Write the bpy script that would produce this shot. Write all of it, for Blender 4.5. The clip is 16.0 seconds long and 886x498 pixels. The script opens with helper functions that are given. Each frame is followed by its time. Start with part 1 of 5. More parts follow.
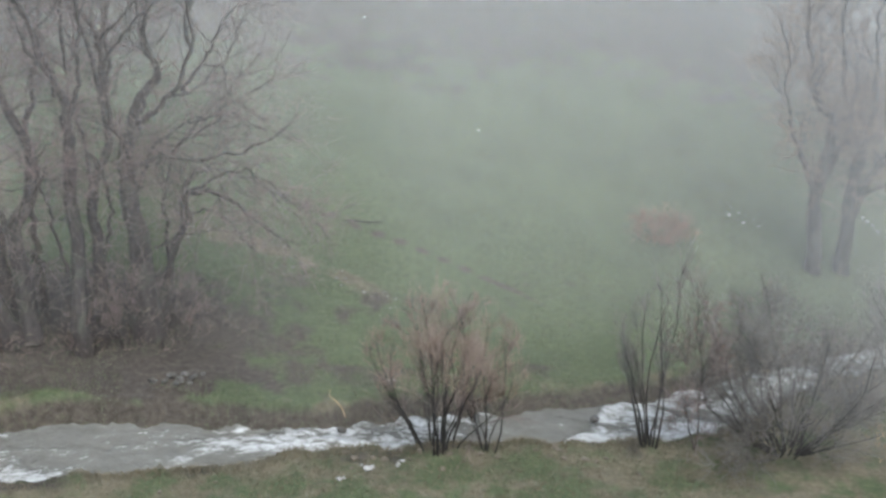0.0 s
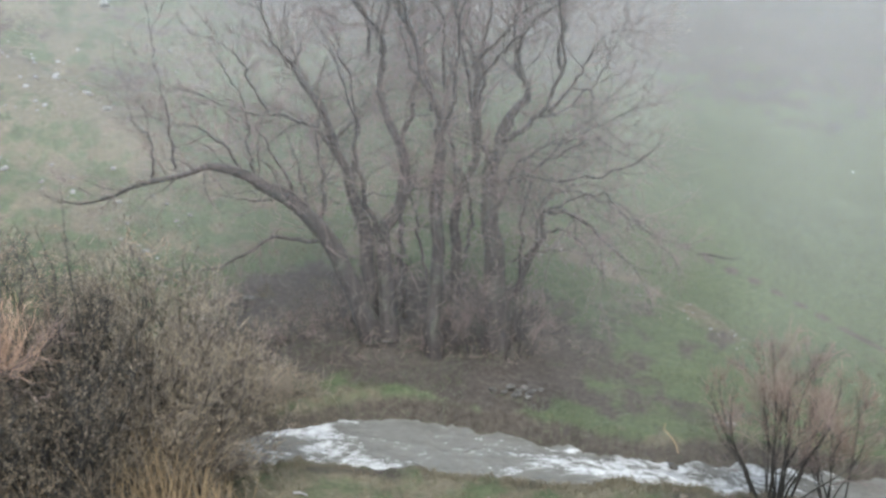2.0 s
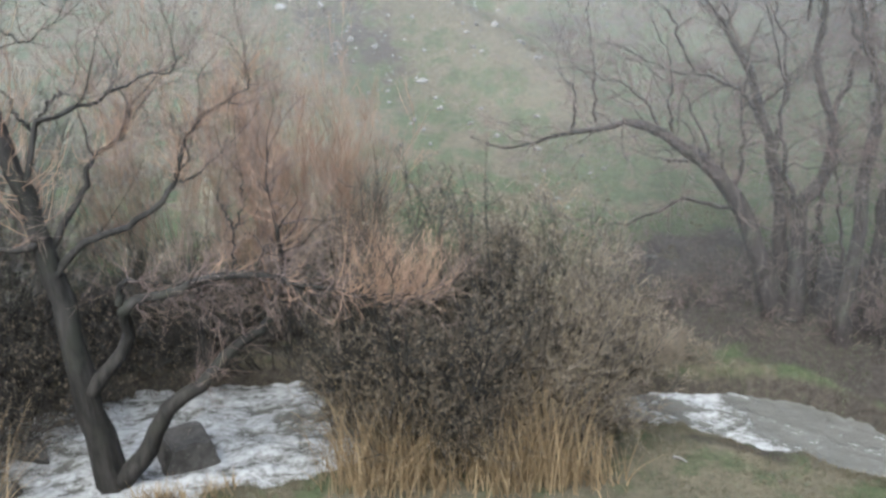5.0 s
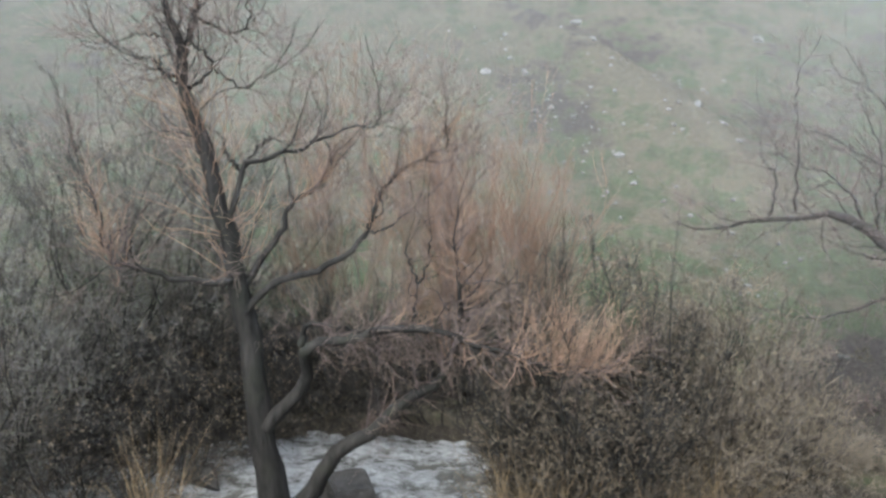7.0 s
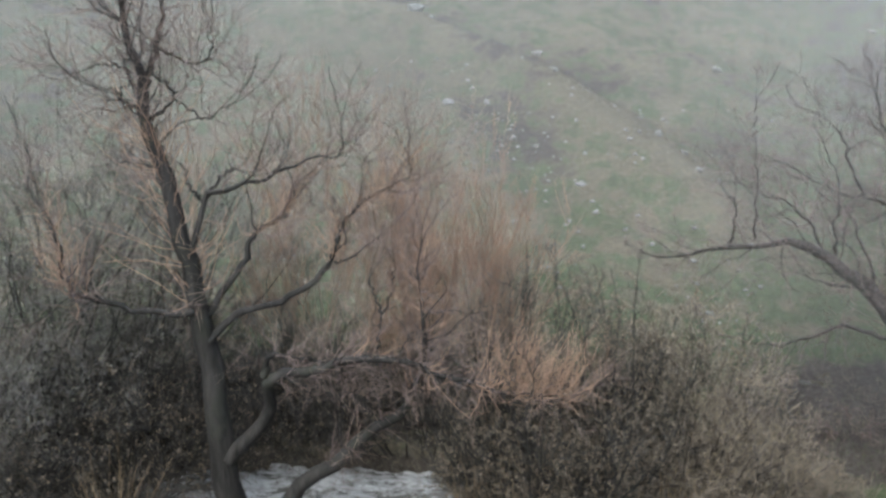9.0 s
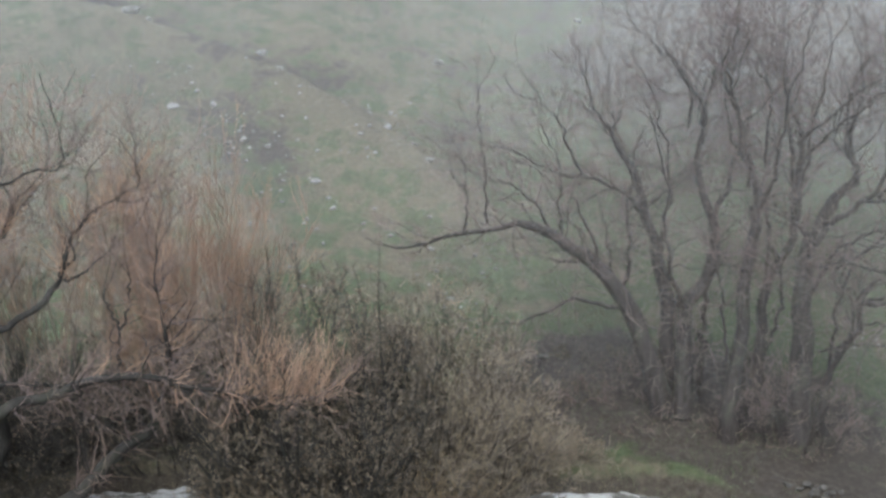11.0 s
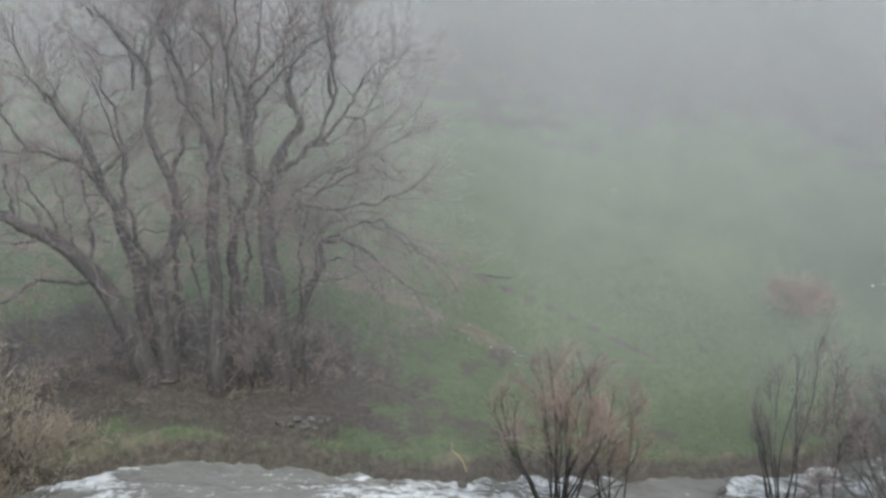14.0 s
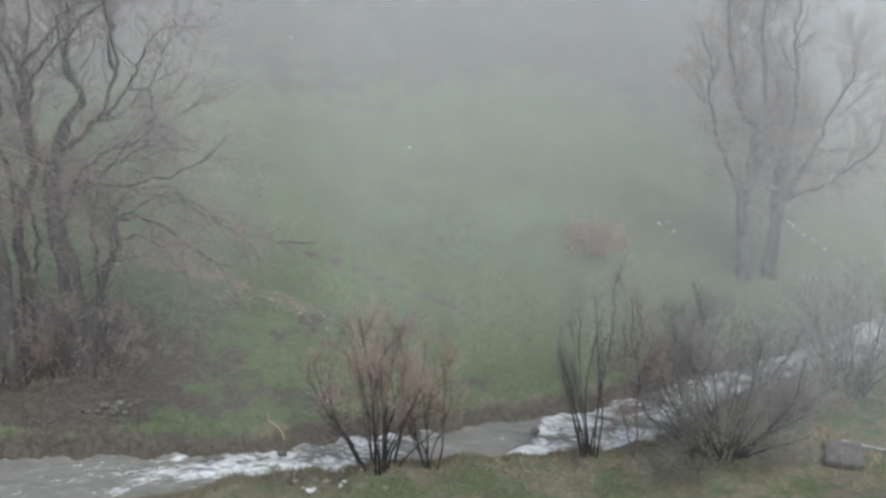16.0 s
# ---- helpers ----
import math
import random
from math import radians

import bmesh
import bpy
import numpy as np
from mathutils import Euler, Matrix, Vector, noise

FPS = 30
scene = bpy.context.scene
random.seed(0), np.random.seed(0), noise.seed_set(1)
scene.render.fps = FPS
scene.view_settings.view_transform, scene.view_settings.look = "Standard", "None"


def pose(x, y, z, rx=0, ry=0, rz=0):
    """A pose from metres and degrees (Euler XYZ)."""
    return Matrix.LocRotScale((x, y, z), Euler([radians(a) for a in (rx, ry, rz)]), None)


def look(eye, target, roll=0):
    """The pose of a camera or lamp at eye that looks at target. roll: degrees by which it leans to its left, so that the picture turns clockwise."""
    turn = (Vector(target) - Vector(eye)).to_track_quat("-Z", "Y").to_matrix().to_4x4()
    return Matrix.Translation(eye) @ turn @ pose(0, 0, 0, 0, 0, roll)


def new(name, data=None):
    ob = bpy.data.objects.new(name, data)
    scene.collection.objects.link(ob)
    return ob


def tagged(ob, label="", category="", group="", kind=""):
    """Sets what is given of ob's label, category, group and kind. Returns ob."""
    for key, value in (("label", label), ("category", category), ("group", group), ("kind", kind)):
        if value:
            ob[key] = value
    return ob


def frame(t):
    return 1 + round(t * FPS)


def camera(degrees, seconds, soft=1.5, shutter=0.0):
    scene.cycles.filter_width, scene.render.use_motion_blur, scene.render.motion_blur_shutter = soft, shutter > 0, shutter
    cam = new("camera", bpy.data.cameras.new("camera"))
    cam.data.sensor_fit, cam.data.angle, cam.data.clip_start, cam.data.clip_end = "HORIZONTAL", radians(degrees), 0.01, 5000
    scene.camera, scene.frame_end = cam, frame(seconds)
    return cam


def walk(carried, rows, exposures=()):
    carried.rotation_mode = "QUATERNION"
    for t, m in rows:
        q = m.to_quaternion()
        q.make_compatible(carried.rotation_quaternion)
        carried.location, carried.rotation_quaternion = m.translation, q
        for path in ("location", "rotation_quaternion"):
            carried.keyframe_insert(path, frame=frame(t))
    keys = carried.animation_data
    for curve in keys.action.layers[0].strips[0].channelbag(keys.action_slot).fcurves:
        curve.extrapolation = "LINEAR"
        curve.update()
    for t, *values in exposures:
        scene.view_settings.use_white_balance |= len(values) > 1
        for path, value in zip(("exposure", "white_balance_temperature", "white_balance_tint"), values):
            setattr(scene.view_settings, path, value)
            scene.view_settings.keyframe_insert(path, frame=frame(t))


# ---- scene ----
LENS = 44.05
EYE = (0.0, 0.0, 10.0)
cam = camera(LENS, 16.0, soft=2.8)
# seconds, yaw to the left, pitch up, roll: a hand-held pan from one spot
ROWS = [
    (0.0, 0.19, -21.81, 0.21),
    (0.5, 4.76, -22.61, -0.43),
    (1.0, 9.01, -22.71, -1.07),
    (1.5, 14.14, -22.17, -1.11),
    (2.0, 19.65, -20.34, -1.03),
    (2.5, 24.49, -20.36, -0.91),
    (3.0, 28.22, -20.53, -1.46),
    (3.5, 31.95, -20.72, -1.89),
    (4.0, 36.18, -21.06, -2.63),
    (4.5, 39.36, -21.55, -2.44),
    (5.0, 42.23, -21.90, -2.41),
    (5.2, 43.75, -21.98, -2.43),
    (7.3, 52.52, -18.06, 0.05),
    (7.5, 51.88, -18.42, 0.27),
    (8.0, 51.61, -18.55, 0.10),
    (8.2, 51.73, -18.20, -0.13),
    (10.3, 43.14, -15.18, 0.72),
    (10.5, 41.10, -15.75, 0.59),
    (11.0, 36.18, -16.82, -0.35),
    (11.5, 26.48, -17.41, -0.22),
    (12.0, 20.88, -17.65, 1.09),
    (12.5, 18.21, -18.21, 1.13),
    (13.0, 13.93, -17.97, 1.33),
    (13.5, 9.84, -18.15, 0.81),
    (14.0, 7.44, -18.93, 0.19),
    (14.5, 3.96, -19.63, -0.80),
    (15.0, 2.16, -19.63, -0.75),
    (15.5, -1.30, -20.44, -0.50),
    (16.0, -3.47, -20.93, -0.42),
]


def aim(yaw, pitch, roll):
    return pose(*EYE, 0, 0, yaw) @ pose(0, 0, 0, 90 + pitch) @ pose(0, 0, 0, 0, 0, roll)


# the clip's own exposure sinks while it looks at the dark willow and comes back slowly
EXPOSURES = [(t, 1.78 + d, 6330, 3.5) for t, d in ((0.0, 0.16), (1.0, 0.32), (4.0, 0.36), (5.0, 0.30), (7.5, 0.12), (10.5, -0.18), (11.1, -0.07), (11.7, -0.03), (13.0, 0.05), (16.0, 0.06))]
walk(cam, [(t, aim(a, b, c)) for t, a, b, c in ROWS], EXPOSURES)

# ---------------------------------------------------------------- light
world = bpy.data.worlds.new("foggy_sky")
scene.world = world
world.use_nodes = True
wn, wl = world.node_tree.nodes, world.node_tree.links
sky = wn.new("ShaderNodeTexSky")
sky.sky_type, sky.sun_disc = "NISHITA", False
sky.sun_elevation, sky.sun_rotation = radians(58), radians(150)
sky.dust_density, sky.air_density, sky.ozone_density = 2.0, 1.0, 3.0
wl.new(sky.outputs["Color"], wn["Background"].inputs["Color"])
wn["Background"].inputs["Strength"].default_value = 0.13
sun = new("sun", bpy.data.lights.new("sun", "SUN"))
sun.data.energy, sun.data.angle, sun.data.color = 1.5, radians(70), (1.0, 0.96, 0.9)
sun.matrix_world = look((8, -14, 30), (0, 12, 0))
scene.cycles.transparent_max_bounces = 40


# ---------------------------------------------------------------- number helpers
def hash01(ix, iy, seed):
    v = np.sin(ix * 127.1 + iy * 311.7 + seed * 74.7) * 43758.5453
    return v - np.floor(v)


def vnoise(x, y, seed=0):
    """Smooth value noise, 0 to 1, with cells one unit wide."""
    x, y = np.asarray(x, float), np.asarray(y, float)
    ix, iy = np.floor(x), np.floor(y)
    fx, fy = x - ix, y - iy
    fx, fy = fx * fx * (3 - 2 * fx), fy * fy * (3 - 2 * fy)
    a, b = hash01(ix, iy, seed), hash01(ix + 1, iy, seed)
    c, d = hash01(ix, iy + 1, seed), hash01(ix + 1, iy + 1, seed)
    return (a * (1 - fx) + b * fx) * (1 - fy) + (c * (1 - fx) + d * fx) * fy


def smooth(a, b, v):
    t = np.clip((np.asarray(v, float) - a) / (b - a), 0, 1)
    return t * t * (3 - 2 * t)


def spot(az, r):
    """The plan position at a bearing (degrees to the left of north) and a distance from the viewer."""
    return -r * np.sin(np.radians(az)), r * np.cos(np.radians(az))


def bearing(x, y):
    return np.degrees(np.arctan2(-np.asarray(x, float), np.asarray(y, float))), np.hypot(x, y)


# ---------------------------------------------------------------- the valley
NEAR_BANK = [(-75, 90), (-60, 62), (-45, 40), (-35, 28), (-28, 23.3), (-24, 21.6), (-20, 19.6), (-17, 17.7), (-12.5, 16.6), (-7.4, 16.2), (-2.3, 15.8), (3, 15.5), (6, 15.5), (10, 15.3), (13, 15.05), (20, 15.1), (26, 15.45), (33, 15.4), (38, 15.1), (44, 14.3), (51, 13.7), (58, 13.7), (64, 13.9), (75, 13.6), (90, 14.5), (110, 19), (130, 34), (150, 70)]
FAR_BANK = [(-75, 98), (-60, 69), (-45, 46), (-35, 33), (-27.6, 26.5), (-23.7, 22.9), (-20, 21.3), (-16, 19.8), (-13.8, 18.95), (-10.6, 18.1), (-6.6, 17.6), (-4, 17.2), (2, 16.75), (5, 16.6), (7.6, 16.4), (13.6, 16.45), (19.5, 16.9), (24, 17.05), (28, 16.65), (34, 16.6), (42, 16.4), (48, 16.5), (54, 16.8), (61, 16.95), (66, 16.8), (75, 17), (90, 18.6), (110, 24), (130, 41), (150, 80)]
TABLE = np.arange(-180, 180.01, 0.25)


def bank_table(points):
    a, b = np.array(points, float).T
    v = np.interp(TABLE, a, b)
    k = np.exp(-0.5 * (np.arange(-12, 13) / 5.0) ** 2)
    return np.convolve(np.pad(v, 12, mode="edge"), k / k.sum(), "valid")


NEAR_T, FAR_T = bank_table(NEAR_BANK), bank_table(FAR_BANK)


def banks(az):
    wig = 0.16 * (vnoise(az * 0.9, 0 * az, 5) - 0.5) + 0.10 * (vnoise(az * 2.6, 0 * az, 6) - 0.5)
    wag = 0.20 * (vnoise(az * 0.8, 0 * az, 7) - 0.5) + 0.12 * (vnoise(az * 2.9, 0 * az, 8) - 0.5)
    return np.interp(az, TABLE, NEAR_T) + wig, np.interp(az, TABLE, FAR_T) + wag


def water_level(x):
    return -0.075 * np.clip(x, -26, 24)


def ground(x, y):
    """Height of the ground: road embankment, near meadow, stream bed, far bank, rising hillside."""
    x, y = np.asarray(x, float), np.asarray(y, float)
    az, r = bearing(x, y)
    near, far = banks(az)
    wet = water_level(x)
    face = 1 - smooth(62, 105, np.abs(az - 20))
    d = r * face
    slope = 8.4 - 0.72 * (d - 1.2)
    flat = wet + 0.27 + 0.035 * np.clip(near - r, 0, 40) + 0.10 * (vnoise(x * 0.55, y * 0.55, 1) - 0.5) * smooth(0, 1.5, near - r)
    mound = spot(0.0, 15.35)
    flat = flat + 0.13 * np.exp(-(((x - mound[0]) / 0.8) ** 2 + ((y - mound[1]) / 0.35) ** 2))
    flat = flat + (0.07 + 0.09 * np.exp(-np.clip(near - r, 0, 9) / 0.6)) * (vnoise(x * 2.3, y * 2.3, 2) - 0.5)
    a = np.minimum(slope, 8.4 + 0.1 * (vnoise(x * 0.3, y * 0.3, 3) - 0.5))
    k = 0.5
    bend = np.clip(0.5 + 0.5 * (a - flat) / k, 0, 1)
    here = flat + (a - flat) * bend + k * bend * (1 - bend)
    s = r - far
    out = np.clip(s - 2.2, 0, None)
    hill = 0.085 * out + 0.0047 * np.clip(out, 0, 34) ** 2 + 0.32 * np.clip(out - 34, 0, None)
    # a spur with a sharper back on the stony side of the slope
    edge = (az - (36.4 + (r - 27.3) * 1.85)) * r * 0.0175
    spur = 1.3 * smooth(23, 32, r) * np.exp(-np.clip(edge, 0, None) / 5.0) * smooth(-2.6, 0.6, edge)
    hill = hill + spur + smooth(0, 8, out) * (0.5 * (vnoise(x * 0.16, y * 0.16, 11) - 0.5) + 0.22 * (vnoise(x * 0.5, y * 0.5, 12) - 0.5) * smooth(30, 45, az))
    hill = 55 * np.tanh(hill / 55)
    lip = wet + 0.40 * smooth(-0.05, 0.32, s) + 0.05 * np.clip(s, 0, 40) + 0.16 * (vnoise(x * 1.1, y * 1.1, 4) - 0.5) * smooth(0, 0.6, s)
    lip = lip + 0.06 * (vnoise(x * 3.1, y * 3.1, 9) - 0.5)
    there = lip + hill
    bed = wet - 0.3
    t_near = smooth(-0.10, 0.22, r - near)
    t_far = smooth(-0.25, 0.05, r - far)
    z = here * (1 - t_near) + bed * t_near
    return z * (1 - t_far) + there * t_far


# ---------------------------------------------------------------- mesh helpers
def fast_mesh(name, verts, faces, smooth_shade=True, attrs=None):
    me = bpy.data.meshes.new(name)
    verts, faces = np.asarray(verts, np.float32), np.asarray(faces, np.int32)
    n, k = faces.shape
    me.vertices.add(len(verts))
    me.vertices.foreach_set("co", verts.ravel())
    me.loops.add(n * k)
    me.loops.foreach_set("vertex_index", faces.ravel())
    me.polygons.add(n)
    me.polygons.foreach_set("loop_start", np.arange(0, n * k, k, dtype=np.int32))
    me.polygons.foreach_set("loop_total", np.full(n, k, np.int32))
    me.polygons.foreach_set("use_smooth", np.full(n, smooth_shade, bool))
    me.update(calc_edges=True)
    for key, vals in (attrs or {}).items():
        at = me.attributes.new(key, "FLOAT", "POINT")
        at.data.foreach_set("value", np.asarray(vals, np.float32).ravel())
    return me


def put(name, me, material, parent=None, label="", kind=""):
    ob = new(name, me)
    me.materials.append(material)
    ob.parent = parent
    return tagged(ob, label, kind=kind)


def empty(name, x, y, z, turn=0.0, label="", category="", group=""):
    ob = new(name)
    ob.empty_display_size = 0.2
    ob.matrix_world = pose(x, y, z, 0, 0, turn)
    return tagged(ob, label, category, group)


def grid_faces(rows, cols):
    i = np.arange((rows - 1) * (cols - 1))
    r, c = i // (cols - 1), i % (cols - 1)
    a = r * cols + c
    return np.stack([a, a + 1, a + cols + 1, a + cols], 1)


def tubes(P, R, k):
    """Round tubes along N lines of n points: P (N, n, 3), R (N, n)."""
    N, n, _ = P.shape
    T = np.gradient(P, axis=1)
    T /= np.linalg.norm(T, axis=2, keepdims=True) + 1e-9
    mean = np.abs(T.mean(1))
    ref = np.eye(3)[mean.argmin(1)][:, None, :]
    A = np.cross(T, np.broadcast_to(ref, T.shape))
    A /= np.linalg.norm(A, axis=2, keepdims=True) + 1e-9
    B = np.cross(T, A)
    w = np.arange(k) * 2 * np.pi / k
    V = P[:, :, None] + R[:, :, None, None] * (np.cos(w)[:, None] * A[:, :, None] + np.sin(w)[:, None] * B[:, :, None])
    base = (np.arange(N) * n * k)[:, None, None] + (np.arange(n - 1) * k)[:, None]
    j = np.arange(k)
    q = np.stack([base + j, base + (j + 1) % k, base + k + (j + 1) % k, base + k + j], -1)
    return V.reshape(-1, 3), q.reshape(-1, 4)


def join(bits):
    vs, fs, at = [], [], 0
    for v, f in bits:
        vs.append(v), fs.append(f + at)
        at += len(v)
    return np.concatenate(vs), np.concatenate(fs)


def resample(ctrl, n):
    """n points on a smooth curve through the control points."""
    c = np.array(ctrl, float)
    if len(c) == 2:
        return c[0] + (c[1] - c[0]) * np.linspace(0, 1, n)[:, None]
    c = np.vstack([2 * c[0] - c[1], c, 2 * c[-1] - c[-2]])
    u = np.linspace(0, len(c) - 3 - 1e-6, n)
    i = u.astype(int)
    f = (u - i)[:, None]
    p0, p1, p2, p3 = c[i], c[i + 1], c[i + 2], c[i + 3]
    return 0.5 * (2 * p1 + (p2 - p0) * f + (2 * p0 - 5 * p1 + 4 * p2 - p3) * f**2 + (3 * p1 - p0 - 3 * p2 + p3) * f**3)


def along(P, R, N, rng, lo, hi):
    """N random places on the lines: position, tangent, radius, share of the line's length gone."""
    seg = np.linalg.norm(np.diff(P, axis=1), axis=2).sum(1)
    who = rng.choice(len(P), N, p=seg / seg.sum())
    t = rng.uniform(lo, hi, N)
    u = t * (P.shape[1] - 1)
    i = np.minimum(u.astype(int), P.shape[1] - 2)
    f = (u - i)[:, None]
    pos = P[who, i] * (1 - f) + P[who, i + 1] * f
    tan = P[who, i + 1] - P[who, i]
    tan /= np.linalg.norm(tan, axis=1, keepdims=True) + 1e-9
    rad = R[who, i] * (1 - f[:, 0]) + R[who, i + 1] * f[:, 0]
    return pos, tan, rad, t


def spawn(P, R, N, rng, length, angle=(25, 60), up=0.3, wander=0.25, n=5, lo=0.25, hi=1.0, thick=(0.5, 0.02), out=None, push=0.0, least=0.003):
    """N side shoots from the given lines. out: a point from which they are pushed away."""
    pos, tan, rad, t = along(P, R, N, rng, lo, hi)
    side = rng.normal(size=(N, 3))
    side -= (side * tan).sum(1, keepdims=True) * tan
    side /= np.linalg.norm(side, axis=1, keepdims=True)
    a = np.radians(rng.uniform(*angle, N))[:, None]
    d = np.cos(a) * tan + np.sin(a) * side
    if out is not None:
        away = pos - np.asarray(out)
        away /= np.linalg.norm(away, axis=1, keepdims=True) + 1e-6
        d = d + push * away
    L = rng.uniform(*length, N) * (1.2 - 0.55 * t)
    pts = [pos]
    for _ in range(n - 1):
        d = d + wander * rng.normal(size=(N, 3)) + np.array([0, 0, up])
        d /= np.linalg.norm(d, axis=1, keepdims=True)
        pts.append(pts[-1] + d * (L / (n - 1))[:, None])
    Q = np.stack(pts, 1)
    r0 = np.maximum(np.minimum(rad * thick[0], thick[1]), least)
    S = r0[:, None] * np.linspace(1, 0.3, n) ** 0.8
    return Q, np.maximum(S, least * 0.55)


def scraps(pos, size, rng, lift=0.3):
    """Small folded leaves, two triangles each, at the given places."""
    N = len(pos)
    a = rng.normal(size=(N, 3))
    a[:, 2] += lift
    a /= np.linalg.norm(a, axis=1, keepdims=True)
    b = np.cross(a, rng.normal(size=(N, 3)))
    b /= np.linalg.norm(b, axis=1, keepdims=True) + 1e-9
    s = (size * rng.uniform(0.6, 1.3, N))[:, None]
    c = np.cross(a, b)
    V = np.stack([pos, pos + s * (0.5 * a + 0.22 * b + 0.1 * c), pos + s * a, pos + s * (0.5 * a - 0.22 * b + 0.1 * c)], 1)
    return V.reshape(-1, 3), np.arange(4 * N).reshape(N, 4)


# ---------------------------------------------------------------- materials
def material(name):
    m = bpy.data.materials.new(name)
    m.use_nodes = True
    return m, m.node_tree.nodes, m.node_tree.links, m.node_tree.nodes["Principled BSDF"]


def tex(nodes, links, scale, detail=4, coords=None, stretch=None, rough=0.6):
    n = nodes.new("ShaderNodeTexNoise")
    n.inputs["Scale"].default_value, n.inputs["Detail"].default_value, n.inputs["Roughness"].default_value = scale, detail, rough
    geo = nodes.new("ShaderNodeNewGeometry")
    src = geo.outputs["Position"]
    if stretch:
        mp = nodes.new("ShaderNodeMapping")
        mp.inputs["Scale"].default_value = stretch
        links.new(src, mp.inputs["Vector"])
        src = mp.outputs["Vector"]
    links.new(src, n.inputs["Vector"])
    return n.outputs["Fac"]


def ramp(nodes, links, fac, stops):
    r = nodes.new("ShaderNodeValToRGB")
    while len(r.color_ramp.elements) < len(stops):
        r.color_ramp.elements.new(0.5)
    for e, (p, c) in zip(r.color_ramp.elements, stops):
        e.position, e.color = p, (*c, 1) if len(c) == 3 else c
    links.new(fac, r.inputs["Fac"])
    return r.outputs["Color"]


def blend(nodes, links, fac, a, b):
    m = nodes.new("ShaderNodeMix")
    m.data_type = "RGBA"
    links.new(fac, m.inputs["Factor"])
    for sock, v in ((m.inputs[6], a), (m.inputs[7], b)):
        if isinstance(v, tuple):
            sock.default_value = (*v, 1)
        else:
            links.new(v, sock)
    return m.outputs[2]


def mapped(nodes, links, fac, a, b, c=0.0, d=1.0):
    m = nodes.new("ShaderNodeMapRange")
    m.interpolation_type = "SMOOTHSTEP"
    for s, v in zip(("From Min", "From Max", "To Min", "To Max"), (a, b, c, d)):
        m.inputs[s].default_value = v
    links.new(fac, m.inputs["Value"])
    return m.outputs["Result"]


def attr(nodes, name):
    n = nodes.new("ShaderNodeAttribute")
    n.attribute_name = name
    return n.outputs["Fac"]


def bump(nodes, links, bsdf, fac, strength, distance):
    b = nodes.new("ShaderNodeBump")
    b.inputs["Strength"].default_value, b.inputs["Distance"].default_value = strength, distance
    links.new(fac, b.inputs["Height"])
    links.new(b.outputs["Normal"], bsdf.inputs["Normal"])


def bark(name, dark, light, scale=9.0, moss=None):
    m, n, l, b = material(name)
    f = tex(n, l, scale, 5, stretch=(1, 1, 0.22))
    col = ramp(n, l, f, [(0.3, dark), (0.72, light)])
    if moss:
        col = blend(n, l, mapped(n, l, tex(n, l, 2.2, 3), 0.5, 0.68, 0, 0.7), col, moss)
    l.new(col, b.inputs["Base Color"])
    b.inputs["Roughness"].default_value = 0.9
    b.inputs["Specular IOR Level"].default_value = 0.25
    bump(n, l, b, f, 1.0, 0.05)
    return m


def twig_mat(name, a, b2, c, scale=1.3):
    """Bark of shoots; the tint drifts through the crown and from shoot to shoot."""
    m, n, l, b = material(name)
    geo = n.new("ShaderNodeNewGeometry")
    col = ramp(n, l, geo.outputs["Random Per Island"], [(0.0, a), (0.5, b2), (1.0, c)])
    col = blend(n, l, mapped(n, l, tex(n, l, scale, 3), 0.35, 0.7), col, b2)
    l.new(col, b.inputs["Base Color"])
    b.inputs["Roughness"].default_value = 0.75
    b.inputs["Specular IOR Level"].default_value = 0.3
    return m


BARK_GREY = bark("grey_wet_bark", (0.015, 0.013, 0.012), (0.054, 0.046, 0.043), 9, (0.055, 0.056, 0.044))
BARK_DARK = bark("dark_willow_bark", (0.012, 0.011, 0.010), (0.046, 0.042, 0.038), 8, (0.034, 0.035, 0.027))
TWIG_GREY = twig_mat("grey_brown_twigs", (0.080, 0.058, 0.053), (0.130, 0.097, 0.089), (0.185, 0.142, 0.131))
TWIG_MAUVE = twig_mat("mauve_grey_twigs", (0.090, 0.067, 0.062), (0.138, 0.106, 0.099), (0.19, 0.149, 0.141))
TWIG_RED = twig_mat("russet_willow_shoots", (0.19, 0.117, 0.083), (0.265, 0.168, 0.119), (0.335, 0.225, 0.165))
# grey twigs made paler to put haze into the colour of the foggy shrub
TWIG_HAZED = twig_mat("haze_pale_twigs", (0.125, 0.116, 0.106), (0.175, 0.163, 0.15), (0.225, 0.21, 0.195))
TWIG_RUSSET = twig_mat("russet_brown_twigs", (0.10, 0.062, 0.046), (0.17, 0.105, 0.076), (0.25, 0.16, 0.115))
TWIG_ORANGE = twig_mat("orange_willow_shoots", (0.24, 0.150, 0.104), (0.34, 0.222, 0.155), (0.43, 0.30, 0.215))
TWIG_SMOKE = twig_mat("smoke_grey_twigs", (0.080, 0.072, 0.066), (0.125, 0.114, 0.105), (0.178, 0.164, 0.152))
TWIG_ROSY = twig_mat("rosy_brown_twigs", (0.15, 0.106, 0.086), (0.205, 0.150, 0.122), (0.265, 0.202, 0.166))
BARK_PALE = bark("pale_poplar_bark", (0.14, 0.135, 0.13), (0.27, 0.26, 0.25), 7)
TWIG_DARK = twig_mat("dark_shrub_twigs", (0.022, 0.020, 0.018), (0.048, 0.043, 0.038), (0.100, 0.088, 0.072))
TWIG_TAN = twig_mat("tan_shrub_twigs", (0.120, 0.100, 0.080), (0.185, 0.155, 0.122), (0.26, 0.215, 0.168))
